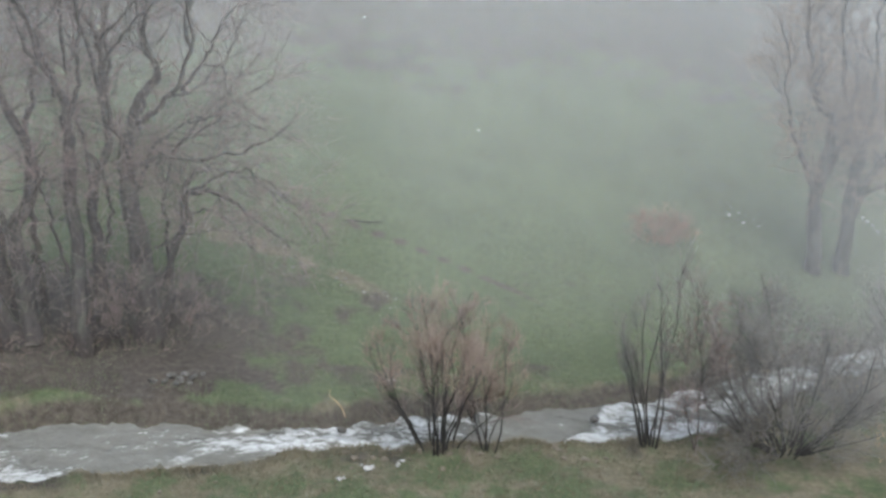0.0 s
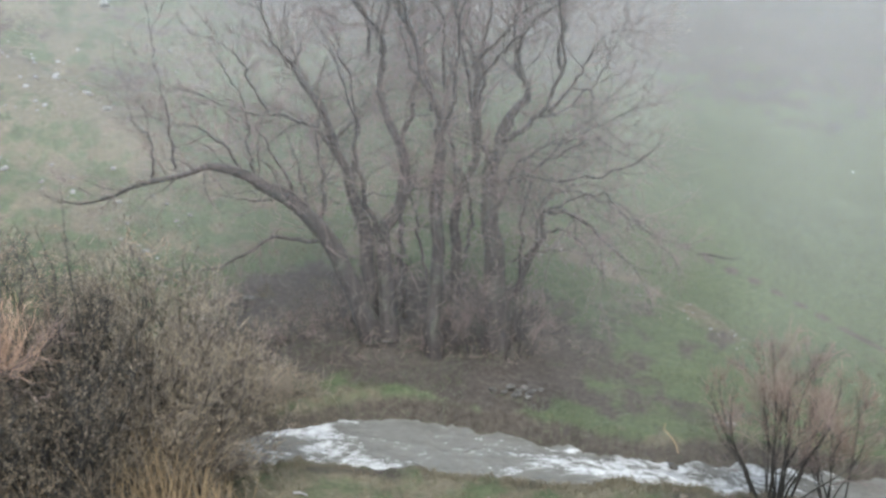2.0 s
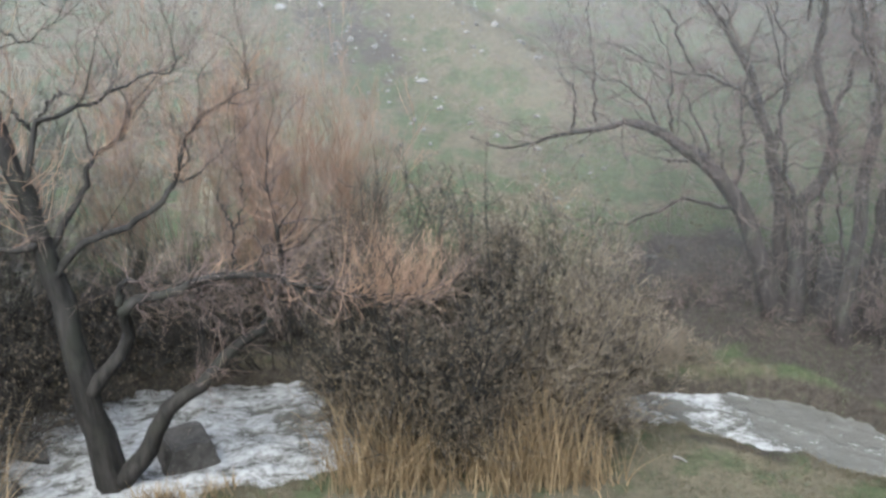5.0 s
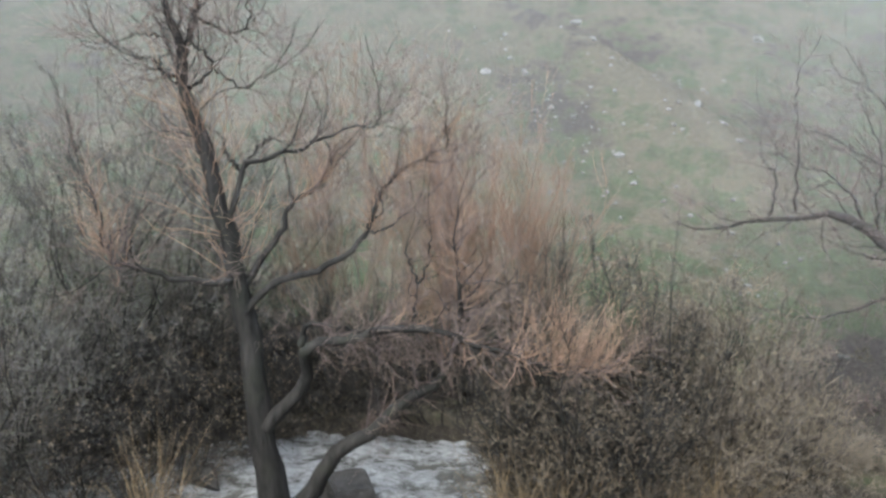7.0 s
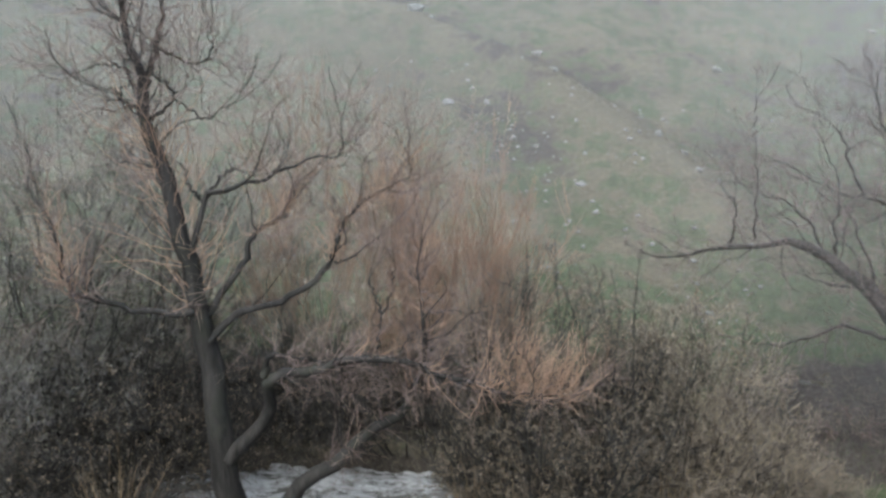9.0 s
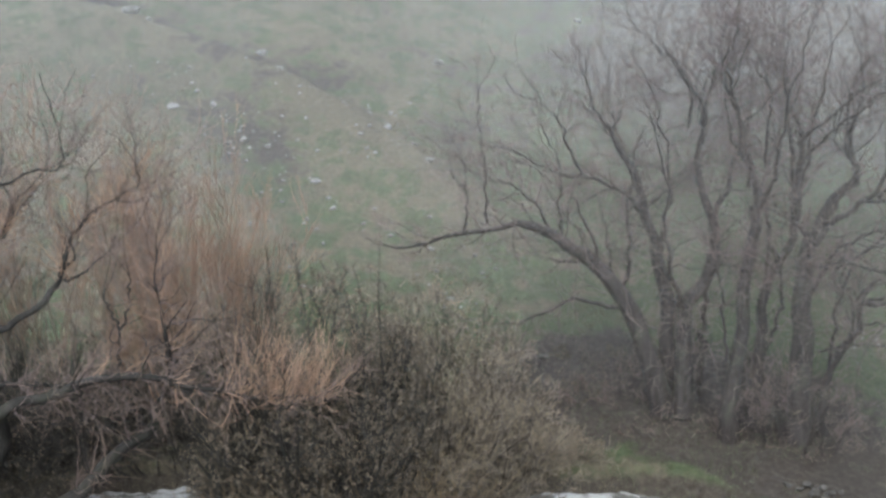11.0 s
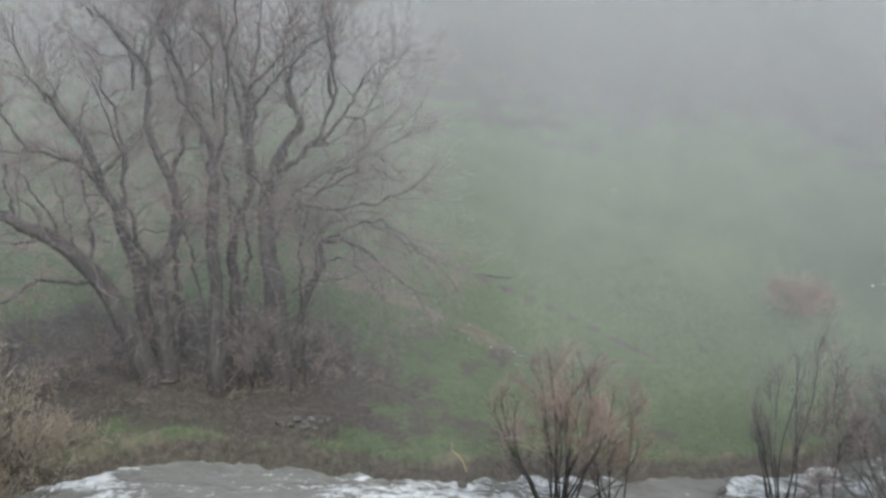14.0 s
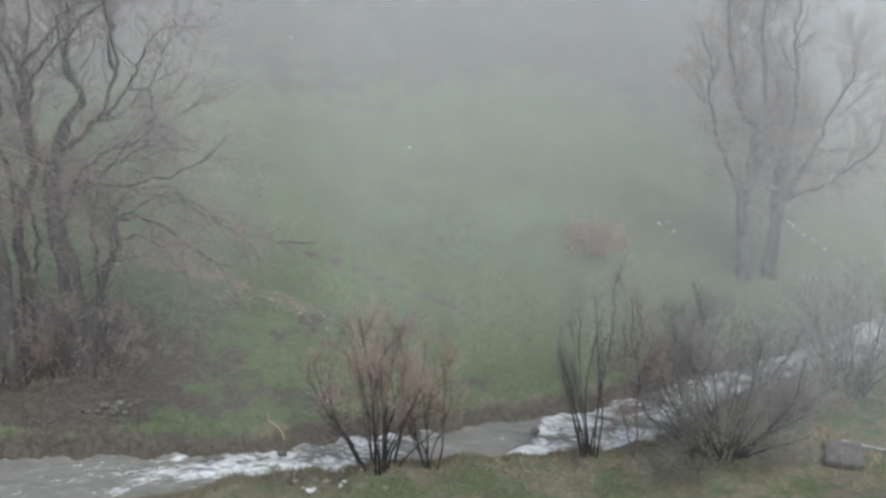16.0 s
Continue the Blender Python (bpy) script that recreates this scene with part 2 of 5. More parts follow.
LEAF_TAN = twig_mat("withered_tan_leaves", (0.115, 0.090, 0.061), (0.195, 0.156, 0.108), (0.285, 0.232, 0.166))
LEAF_SAGE = twig_mat("grey_green_willow_leaves", (0.085, 0.090, 0.062), (0.150, 0.150, 0.110), (0.24, 0.228, 0.165))
LEAF_RED = twig_mat("russet_buds", (0.16, 0.07, 0.04), (0.24, 0.12, 0.06), (0.30, 0.19, 0.11))
STRAW = twig_mat("dry_straw_reed", (0.12, 0.085, 0.048), (0.235, 0.170, 0.098), (0.40, 0.305, 0.185), 3.0)
GRASS_GREEN = twig_mat("short_spring_grass", (0.042, 0.051, 0.030), (0.073, 0.083, 0.050), (0.125, 0.122, 0.082), 0.8)
GRASS_DRY = twig_mat("dry_winter_grass", (0.068, 0.058, 0.040), (0.116, 0.100, 0.068), (0.18, 0.155, 0.108), 1.2)


def ground_material():
    m, n, l, b = material("valley_turf")
    fine, mid, big = tex(n, l, 9, 6, rough=0.7), tex(n, l, 1.5, 5), tex(n, l, 0.28, 3)
    green = ramp(n, l, fine, [(0.25, (0.034, 0.044, 0.024)), (0.6, (0.070, 0.087, 0.047)), (0.85, (0.130, 0.140, 0.086))])
    straw = ramp(n, l, fine, [(0.25, (0.062, 0.055, 0.040)), (0.6, (0.120, 0.107, 0.078)), (0.85, (0.19, 0.170, 0.126))])
    litter = ramp(n, l, fine, [(0.25, (0.024, 0.021, 0.018)), (0.55, (0.055, 0.048, 0.042)), (0.85, (0.115, 0.101, 0.089))])
    mud_shade = ramp(n, l, fine, [(0.3, (0.030, 0.026, 0.022)), (0.7, (0.088, 0.076, 0.063))])
    add = n.new("ShaderNodeMath")
    add.operation = "ADD"
    l.new(attr(n, "dry"), add.inputs[0])
    l.new(mapped(n, l, mid, 0.3, 0.75, -0.5, 0.5), add.inputs[1])
    col = blend(n, l, mapped(n, l, add.outputs[0], 0.2, 0.8), green, straw)
    add2 = n.new("ShaderNodeMath")
    add2.operation = "ADD"
    l.new(attr(n, "litter"), add2.inputs[0])
    l.new(mapped(n, l, mid, 0.3, 0.75, -0.3, 0.3), add2.inputs[1])
    col = blend(n, l, mapped(n, l, add2.outputs[0], 0.3, 0.75), col, litter)
    col = blend(n, l, mapped(n, l, attr(n, "mud_shade"), 0.25, 0.8), col, mud_shade)
    dim = ramp(n, l, big, [(0.3, (0.86, 0.86, 0.86)), (0.7, (1.10, 1.09, 1.05))])
    mul = n.new("ShaderNodeMix")
    mul.data_type, mul.blend_type = "RGBA", "MULTIPLY"
    mul.inputs["Factor"].default_value = 1.0
    l.new(col, mul.inputs[6])
    l.new(dim, mul.inputs[7])
    l.new(mul.outputs[2], b.inputs["Base Color"])
    b.inputs["Roughness"].default_value = 0.95
    b.inputs["Specular IOR Level"].default_value = 0.15
    bump(n, l, b, fine, 0.9, 0.06)
    return m


def water_material():
    """Silty water with ropes of foam drawn out along the current."""
    m, n, l, b = material("silty_white_water")
    vec = n.new("ShaderNodeCombineXYZ")
    l.new(attr(n, "run"), vec.inputs[0])
    l.new(attr(n, "across"), vec.inputs[1])

    def flow(scale, stretch, detail, distort):
        mp, t = n.new("ShaderNodeMapping"), n.new("ShaderNodeTexNoise")
        mp.inputs["Scale"].default_value = (stretch, 1, 1)
        l.new(vec.outputs[0], mp.inputs["Vector"])
        l.new(mp.outputs["Vector"], t.inputs["Vector"])
        t.inputs["Scale"].default_value, t.inputs["Detail"].default_value, t.inputs["Distortion"].default_value = scale, detail, distort
        t.inputs["Roughness"].default_value = 0.7
        return t.outputs["Fac"]

    rope, fine, broad = flow(2.6, 0.5, 8, 0.5), flow(11, 0.6, 6, 0.5), flow(0.9, 0.5, 3, 0.6)
    silt = ramp(n, l, rope, [(0.3, (0.102, 0.100, 0.089)), (0.7, (0.162, 0.159, 0.145))])
    f = n.new("ShaderNodeMath")
    f.operation = "ADD"
    l.new(attr(n, "foam"), f.inputs[0])
    l.new(mapped(n, l, rope, 0.25, 0.75, -0.6, 0.6), f.inputs[1])
    g = n.new("ShaderNodeMath")
    g.operation = "ADD"
    l.new(f.outputs[0], g.inputs[0])
    l.new(mapped(n, l, broad, 0.3, 0.7, -0.3, 0.3), g.inputs[1])
    h = n.new("ShaderNodeMath")
    h.operation = "ADD"
    l.new(g.outputs[0], h.inputs[0])
    l.new(mapped(n, l, fine, 0.25, 0.75, -0.38, 0.38), h.inputs[1])
    mask = mapped(n, l, h.outputs[0], 0.28, 1.15)
    white = ramp(n, l, fine, [(0.3, (0.27, 0.274, 0.272)), (0.7, (0.50, 0.505, 0.50))])
    l.new(blend(n, l, mask, silt, white), b.inputs["Base Color"])
    l.new(mapped(n, l, mask, 0, 1, 0.22, 0.8), b.inputs["Roughness"])
    b.inputs["IOR"].default_value = 1.33
    bump(n, l, b, h.outputs[0], 0.7, 0.06)
    return m


def stone_material(name, a, b2, lichen):
    m, n, l, b = material(name)
    f = tex(n, l, 6, 6)
    col = ramp(n, l, f, [(0.3, a), (0.7, b2)])
    col = blend(n, l, mapped(n, l, tex(n, l, 14, 4), 0.58, 0.7), col, lichen)
    l.new(col, b.inputs["Base Color"])
    b.inputs["Roughness"].default_value = 0.9
    b.inputs["Specular IOR Level"].default_value = 0.25
    bump(n, l, b, f, 0.7, 0.04)
    return m


TURF, WATER = ground_material(), water_material()
STONE_DARK = stone_material("wet_dark_stone", (0.036, 0.034, 0.031), (0.085, 0.080, 0.074), (0.11, 0.105, 0.092))
STONE_PALE = stone_material("pale_limestone", (0.12, 0.118, 0.112), (0.25, 0.245, 0.233), (0.10, 0.102, 0.082))
STONE_WHITE = stone_material("white_stone", (0.14, 0.137, 0.131), (0.31, 0.305, 0.292), (0.07, 0.07, 0.06))
EARTH = stone_material("crumbled_earth", (0.055, 0.046, 0.036), (0.13, 0.112, 0.088), (0.085, 0.088, 0.055))
CONCRETE = stone_material("weathered_concrete", (0.046, 0.043, 0.038), (0.098, 0.093, 0.084), (0.07, 0.068, 0.055))


def fog_material():
    """Thin mist: mostly see-through, the rest scatters the daylight to both sides."""
    m = bpy.data.materials.new("drifting_mist")
    m.use_nodes = True
    n, l = m.node_tree.nodes, m.node_tree.links
    n.clear()
    out, mix, both = n.new("ShaderNodeOutputMaterial"), n.new("ShaderNodeMixShader"), n.new("ShaderNodeMixShader")
    clear, front, back = n.new("ShaderNodeBsdfTransparent"), n.new("ShaderNodeBsdfDiffuse"), n.new("ShaderNodeBsdfTranslucent")
    for s in (front, back):
        s.inputs["Color"].default_value = (0.705, 0.692, 0.660, 1)
    l.new(front.outputs[0], both.inputs[1])
    l.new(back.outputs[0], both.inputs[2])
    l.new(attr(n, "veil"), mix.inputs["Fac"])
    l.new(clear.outputs[0], mix.inputs[1])
    l.new(both.outputs[0], mix.inputs[2])
    l.new(mix.outputs[0], out.inputs["Surface"])
    return m


MIST = fog_material()

# ---------------------------------------------------------------- ground, water, mist
def build_ground():
    az = np.unique(np.concatenate([np.arange(-180, -44, 4.0), np.arange(-44, 86, 0.3), np.arange(86, 177, 4.0), [180.0]]))
    r = np.concatenate([[0.0], np.arange(1, 11.5, 0.8), np.arange(11.6, 21.5, 0.085), 21.5 * 1.0135 ** np.arange(0, 110), 95 * 1.16 ** np.arange(1, 24)])
    A, R = np.meshgrid(az, r)
    x, y = spot(A, R)
    z = ground(x, y)
    near, far = banks(A)
    s, q = R - far, near - R
    dry = 0.40 + 0.45 * np.exp(-np.clip(q, 0, 50) / 0.5) * (q > -0.2) + 0.42 * smooth(0.1, 1.2, q) * smooth(12, 26, A) + 0.32 * np.exp(-np.clip(s, 0, 50) / 0.8) * (s > -0.3) * smooth(24, 32, A)
    dry = dry + 0.25 * smooth(20, 34, A) * (s > 0) * np.exp(-np.clip(s - 1, 0, 50) / 4.0) - 0.6 * smooth(0.2, 0.7, s) * smooth(24, 15, A) + 0.12 * smooth(30, 45, A) * smooth(5, 15, s)
    # straw tint grows rightwards on the near bank, painting in pale haze
    dry = dry + (0.04 * smooth(40, 20, A) + 0.2 * smooth(8, -14, A)) * smooth(0.0, 0.6, q)
    worn = np.exp(-((q - 0.2) / 0.45) ** 2) * smooth(0.42, 0.62, vnoise(x * 1.3, y * 1.3, 41)) * smooth(34, 24, A)
    cx, cy = spot(23.5, 19.5)
    e = np.hypot((x - cx) * 0.62, (y - cy) * np.where(y < cy, 1.35, 1.15))
    litter = (0.7 + 0.6 * vnoise(x * 1.2, y * 1.2, 24)) * (1 - smooth(1.1, 3.6, e + 1.2 * (vnoise(x * 0.8, y * 0.8, 25) - 0.5))) + 0.3 * smooth(24, 32, A) * smooth(0.8, 2.0, s) * smooth(7, 3, s)
    back = (A - (36.4 + (R - 27.3) * 1.85)) * R * 0.0175
    dry = dry + 0.2 * smooth(28, 36, A) * smooth(4, 8, s) + 0.9 * np.exp(-(back / 0.55) ** 2) * smooth(24, 27, R)
    litter = litter + 0.25 * smooth(-7, -4, back) * smooth(-0.2, -1.4, back) * smooth(24, 29, R) + (0.65 * (vnoise(x * 0.35, y * 0.35, 21) - 0.5) + 0.5 * (vnoise(x * 0.9, y * 0.9, 22) - 0.5)) * smooth(24, 34, A) * smooth(2, 6, s)
    litter = litter + 0.25 * smooth(24, 40, R) + 0.62 * smooth(27.0, 34.0, R - 0.2 * np.clip(-A, 0, 30) + 3 * (vnoise(x * 0.25, y * 0.25, 26) - 0.5)) * smooth(34, 24, A) + 0.3 * np.exp(-((A - 46) / 5.0) ** 2 - ((R - 31) / 4.0) ** 2)
    litter = litter + 0.3 * smooth(0.1, 0.8, s) * smooth(5.0, 2.5, s) * smooth(-2, 6, A) * smooth(26, 18, A) * smooth(0.35, 0.65, vnoise(x * 1.1, y * 1.1, 23))
    # a gully's shade beside the spur, painted with the dark litter colour
    litter = litter + 0.34 * np.exp(-((back - 3.3) / 1.2) ** 2) * smooth(24.5, 26.5, R) * smooth(34, 30, R)
    strip = np.exp(-((R - (23.0 - (14.4 - A) * 0.247)) / 0.45) ** 2) * smooth(18, 14, A) * smooth(0, 4, A)
    ditch = np.exp(-((R - (22.05 + 0.245 * A)) / 0.12) ** 2) * smooth(13, 10, A) * smooth(-9, -2, A)
    litter = litter + 0.34 * smooth(0.15, 0.6, s) * smooth(4.2, 2.2, s) * smooth(17, 21, A) * smooth(38, 32, A)
    blotch = smooth(0.35, 0.7, 0.6 * vnoise(x * 0.7, y * 0.7, 61) + 0.4 * vnoise(x * 2.1, y * 2.1, 62))
    litter = litter + (0.22 + 0.26 * blotch) * smooth(0.0, 0.5, s) * smooth(6.5, 3.5, s) * smooth(-12, -4, A) * smooth(24, 17, A) + 0.8 * smooth(0.0, 0.4, s) * smooth(4.0, 2.0, s) * smooth(40, 46, A)
    dry = dry + 0.9 * strip
    # bare mud; its band at the far lip also paints shade under the overhang
    mud_shade = np.exp(-((s - 0.05) / 0.17) ** 2) * 0.95 + np.exp(-((q + 0.05) / 0.10) ** 2) * 0.8 + (s < 0) * (q < 0) * 1.0
    litter = litter + 0.7 * worn
    mud_shade = mud_shade + 1.0 * ditch
    mud_shade = mud_shade + 0.22 * smooth(2.4, 0.3, s) * (s > 0) * smooth(0.3, 0.65, vnoise(x * 0.9, y * 0.9, 27)) * smooth(30, 20, A)
    px, py = spot(15.6, 17.3)
    mud_shade = mud_shade + 0.9 * np.exp(-np.hypot(x - px, (y - py) * 1.3) ** 2 / 0.28)
    me = fast_mesh("ground", np.stack([x, y, z], -1).reshape(-1, 3), grid_faces(len(r), len(az)), True, {"dry": dry, "litter": litter, "mud_shade": mud_shade})
    tagged(put("ground", me, TURF), "damp valley turf with straw patches and leaf litter", "ground", kind="structure")


FOAM = [(-60, 0.9), (-28, 0.95), (-20, 0.85), (-14, 0.7), (-10, 0.75), (-8.6, 1.1), (-8.2, 1.0), (-7.8, -0.3), (-2.5, -0.2), (-1, 0.55), (5, 0.75), (9, 0.75), (13, 0.5), (15, 0.25), (18, -0.1), (22, -0.1), (24, 0.4), (26.5, 0.95), (28.0, 1.1), (28.6, 0.2), (30, 0.5), (34, 0.8), (46, 0.65), (52, 0.8), (58, 0.88), (62, 0.92), (75, 0.9), (110, 0.7)]


def build_water():
    az = np.arange(-60, 110, 0.18)
    c = np.linspace(-0.12, 1.1, 52)
    C, A = np.meshgrid(c, az)
    near, far = banks(A)
    R = near + (far - near) * C
    x, y = spot(A, R)
    a, b = np.array(FOAM, float).T
    skew = A + 2.2 * (vnoise(A * 0.5, C * 4, 31) - 0.5) + 3.0 * (C - 0.5) * np.sign(vnoise(A * 0.1, 0 * C, 30) - 0.5)
    foam = np.interp(skew, a, b)
    run = A * 0.28
    rough = vnoise(run * 1.6, R * 3.2, 32) + 0.5 * vnoise(run * 3.6, R * 6.5, 33) + 0.25 * vnoise(run * 9, R * 14, 34) - 0.87
    z = water_level(x) + 0.012 + rough * (0.03 + 0.09 * np.clip(foam, 0, 1))
    foam = foam * (0.9 + 0.5 * rough)
    me = fast_mesh("stream", np.stack([x, y, z], -1).reshape(-1, 3), grid_faces(len(az), len(c)), True, {"foam": foam, "run": A * 0.28, "across": R})
    tagged(put("stream", me, WATER), "fast grey stream with white rapids", "stream", kind="structure")


MISTS = [(16.0, 0.07), (18.1, 0.05), (19.4, 0.05), (20.7, 0.055), (22.2, 0.045), (24.0, 0.045), (26.2, 0.05), (28.5, 0.06), (31, 0.075), (34.5, 0.095), (39, 0.14), (46, 0.28), (58, 0.5)]


def build_mist():
    hs = np.concatenate([np.arange(-0.3, 2.5, 0.4), [3, 4, 5.5, 7.5, 10, 14, 20, 32]])
    az = np.arange(-70, 112, 1.5)
    for i, (r0, dens) in enumerate(MISTS):
        H, A = np.meshgrid(hs, az)
        R = r0 + 0.5 * (vnoise(A * 0.07, 0 * A, 50 + i) - 0.5) * (r0 / 20)
        R = R + smooth(-22, -14, A) * (np.maximum(R, banks(A)[1] + 0.9) - R) if 17 < r0 < 21.5 else R
        x, y = spot(A, R)
        z = ground(x, y) + H
        d = dens * smooth(0.0, 1.2 if r0 < 20 else 2.0, H) * (0.85 + 0.3 * vnoise(A * 0.06, H * 0.12, 70 + i)) * (1 + 0.1 * smooth(-4, -20, A) + 2.0 * smooth(-12, -24, A) * smooth(24, 29, r0)) * (1 - 0.08 * smooth(25, 30, r0) * smooth(16, 8, A) * smooth(-14, -8, A)) * (1 + 0.05 * np.clip(H, 0, 10) * smooth(18, 28, r0))
        # thinner before the stony hillside, and none among the trees
        d = d * (1 - 0.46 * smooth(24, 38, A) * smooth(20, 24, r0))
        d = d * (1 + 0.5 * smooth(-14, -22, A) if r0 < 21.5 else 1 - 0.5 * smooth(-10, -20, A) * (r0 < 25))
        if r0 < 17:
            d = d * np.maximum(smooth(-9, -20, A), 0.7 * smooth(17, 7, A))
        elif r0 < 20:
            d = d * (np.maximum(smooth(6.5, 0.5, A), smooth(42, 48, A) * (r0 > 19)) + (r0 < 19) * (0.9 + 0.9 * smooth(0.0, 6.0, H)) * smooth(3, 12, A) * smooth(46, 32, A))
        me = fast_mesh("mist", np.stack([x, y, z], -1).reshape(-1, 3), grid_faces(len(az), len(hs)), True, {"veil": np.clip(d, 0, 0.9)})
        tagged(put("mist", me, MIST), "thin drifting veil of valley fog", "fog", "veils of fog in the valley", "stuff")


build_ground()
build_water()
build_mist()


# ---------------------------------------------------------------- trees and shrubs
def lifted(u, z, depth, r0):
    """Slides a point of a tree's own plane back by depth, keeping its place against the sky."""
    k = 1 + depth / r0
    return u * k, depth, 10 + (z - 10) * k


def limb_lines(limbs, r0, z0, rng, n=24):
    """limbs: (points (u, z), depth at the end, thick, thin). Lines in the tree's own axes."""
    P, R = [], []
    for pts, depth, thick, thin in limbs:
        m = len(pts)
        d = depth[0] + (depth[1] - depth[0]) * np.linspace(0, 1, m) ** 1.2
        c = [lifted(u, z + z0, dd, r0) for (u, z), dd in zip(pts, d)]
        q = resample(c, n)
        span = np.linalg.norm(np.diff(q, axis=0), axis=1).sum()
        kinks = rng.normal(scale=min(0.03, 0.012 + span * 0.006), size=(n - 2, 3))
        q[1:-1] += kinks + 0.5 * np.roll(kinks, 1, axis=0)
        P.append(q)
        R.append(np.linspace(1, 0, n) ** 1.2 * (thick - thin) + thin)
    return np.array(P), np.array(R)


def line_part(name, P, R, k, mat, parent, label="", kind="", ripple=0.0, rng=None):
    v, f = tubes(P, R, k)
    if ripple:
        v = v + rng.normal(scale=ripple, size=v.shape)
    return put(name, fast_mesh(name, v, f), mat, parent, label, kind)


def tree(name, az, r, z0, limbs, label, group="", seed=1, counts=(26, 130, 900), lengths=((0.8, 2.0), (0.5, 1.2), (0.25, 0.7)), up=0.10, shoots=(TWIG_GREY, TWIG_GREY), trunk_mat=None, sides=10, fine=0.0024, lo=0.3, shag=0, stout=0.018):
    """A bare tree from its main limbs: trunk, limbs, branches, twigs."""
    rng = np.random.default_rng(seed)
    trunk_mat = trunk_mat or BARK_GREY
    P, R = limb_lines(limbs, r, z0, rng)
    foot = P[0, 0].copy()
    a = radians(az)
    gx, gy = spot(az, r)
    bx = gx + foot[0] * math.cos(a) - foot[1] * math.sin(a)
    by = gy + foot[0] * math.sin(a) + foot[1] * math.cos(a)
    gz = float(ground(bx, by))
    P = P - np.array([foot[0], foot[1], gz])
    P[0, 0, 2] = -0.25
    root = empty(name, bx, by, gz, az, label, "tree", group)
    flare = R.copy()
    flare[0] *= 1 + 0.3 * np.exp(-np.arange(P.shape[1]) / 1.5)
    line_part("trunk", P[:1], flare[:1], sides + 4, trunk_mat, root, ripple=0.012, rng=rng)
    for i in range(1, len(P)):
        line_part("limb", P[i : i + 1], R[i : i + 1], sides, trunk_mat, root, ripple=0.004, rng=rng)
    top = P.reshape(-1, 3).mean(0)
    P1, R1 = spawn(P, R, counts[0], rng, lengths[0], (30, 75), up, 0.30, 8, lo, 1.0, (0.4, stout), top, 0.22, 0.005)
    tips = P[:, -1]
    # the limbs' own ends go on as forks
    rep = np.repeat(np.arange(len(P)), 2)
    d = (P[rep, -1] - P[rep, -3]) / (np.linalg.norm(P[rep, -1] - P[rep, -3], axis=1, keepdims=True) + 1e-9)
    pts = [P[rep, -1]]
    for _ in range(7):
        d = d + 0.2 * rng.normal(size=d.shape) + np.array([0, 0, up])
        d /= np.linalg.norm(d, axis=1, keepdims=True)
        pts.append(pts[-1] + d * rng.uniform(0.08, 0.18, (len(d), 1)))
    P1 = np.concatenate([P1, np.stack(pts, 1)])
    R1 = np.concatenate([R1, np.maximum(R[rep, -1][:, None] * np.linspace(0.9, 0.25, 8), 0.005)])
    line_part("branchwork", P1, R1, 6, trunk_mat, root, kind="stuff")
    thin = P[:, np.linspace(3, P.shape[1] - 1, 8).round().astype(int)], R[:, np.linspace(3, P.shape[1] - 1, 8).round().astype(int)]
    P1, R1 = np.concatenate([P1, thin[0]]), np.concatenate([R1, thin[1]])
    P2, R2 = spawn(P1, R1, counts[1], rng, lengths[1], (25, 80), up * 0.8, 0.36, 5, 0.15, 1.0, (0.55, 0.010), top, 0.12, 0.004)
    P3, R3 = spawn(P2, R2, counts[2], rng, lengths[2], (20, 75), up * 0.5, 0.3, 2, 0.1, 1.0, (0.6, 0.005), top, 0.1, fine)
    P4, R4 = spawn(P1, R1, counts[2] // 4, rng, lengths[2], (20, 75), up * 0.5, 0.3, 3, 0.2, 1.0, (0.5, 0.005), top, 0.1, fine)
    mesh = join([tubes(P2, R2, 3), tubes(P4, R4, 3)])
    put("twigwork", fast_mesh("twigwork", *mesh), shoots[0], root, kind="stuff")
    put("crown", fast_mesh("crown", *tubes(P3, R3, 3)), shoots[1], root, kind="stuff")
    if shag:
        A, B = spawn(P, R, shag, rng, (0.2, 0.75), (35, 90), 0.12, 0.3, 5, 0.03, 0.5, (0.2, 0.007), None, 0, 0.003)
        put("sprout_growth", fast_mesh("sprout_growth", *tubes(A, B, 3)), shoots[0], root, kind="stuff")
    return root, P, R, P1, R1


def rounded(P, dome, rng):
    """Shortens lines that would leave a rounded, uneven crown (centre x and z, half width, half depth, half height)."""
    if dome is None:
        return P
    c, e = np.array([dome[0], 0.0, dome[1]]), np.array(dome[2:])
    foot, own = P[:, :1], rng.normal(scale=0.09, size=(len(P), 1))
    best = np.full(len(P), 0.2)
    for k in np.linspace(0.25, 1.0, 16):
        Q = foot + (P - foot) * k
        q = (Q - c) / e
        lumps = 1 + own + 0.10 * np.sin(np.arctan2(q[..., 0], q[..., 2]) * 5.0 + q[..., 1] * 4.0)
        inside = (np.linalg.norm(q, axis=2) < lumps) | (Q[..., 2] < 0.5 * dome[1])
        best[inside.all(1)] = k
    return foot + (P - foot) * best[:, None, None]


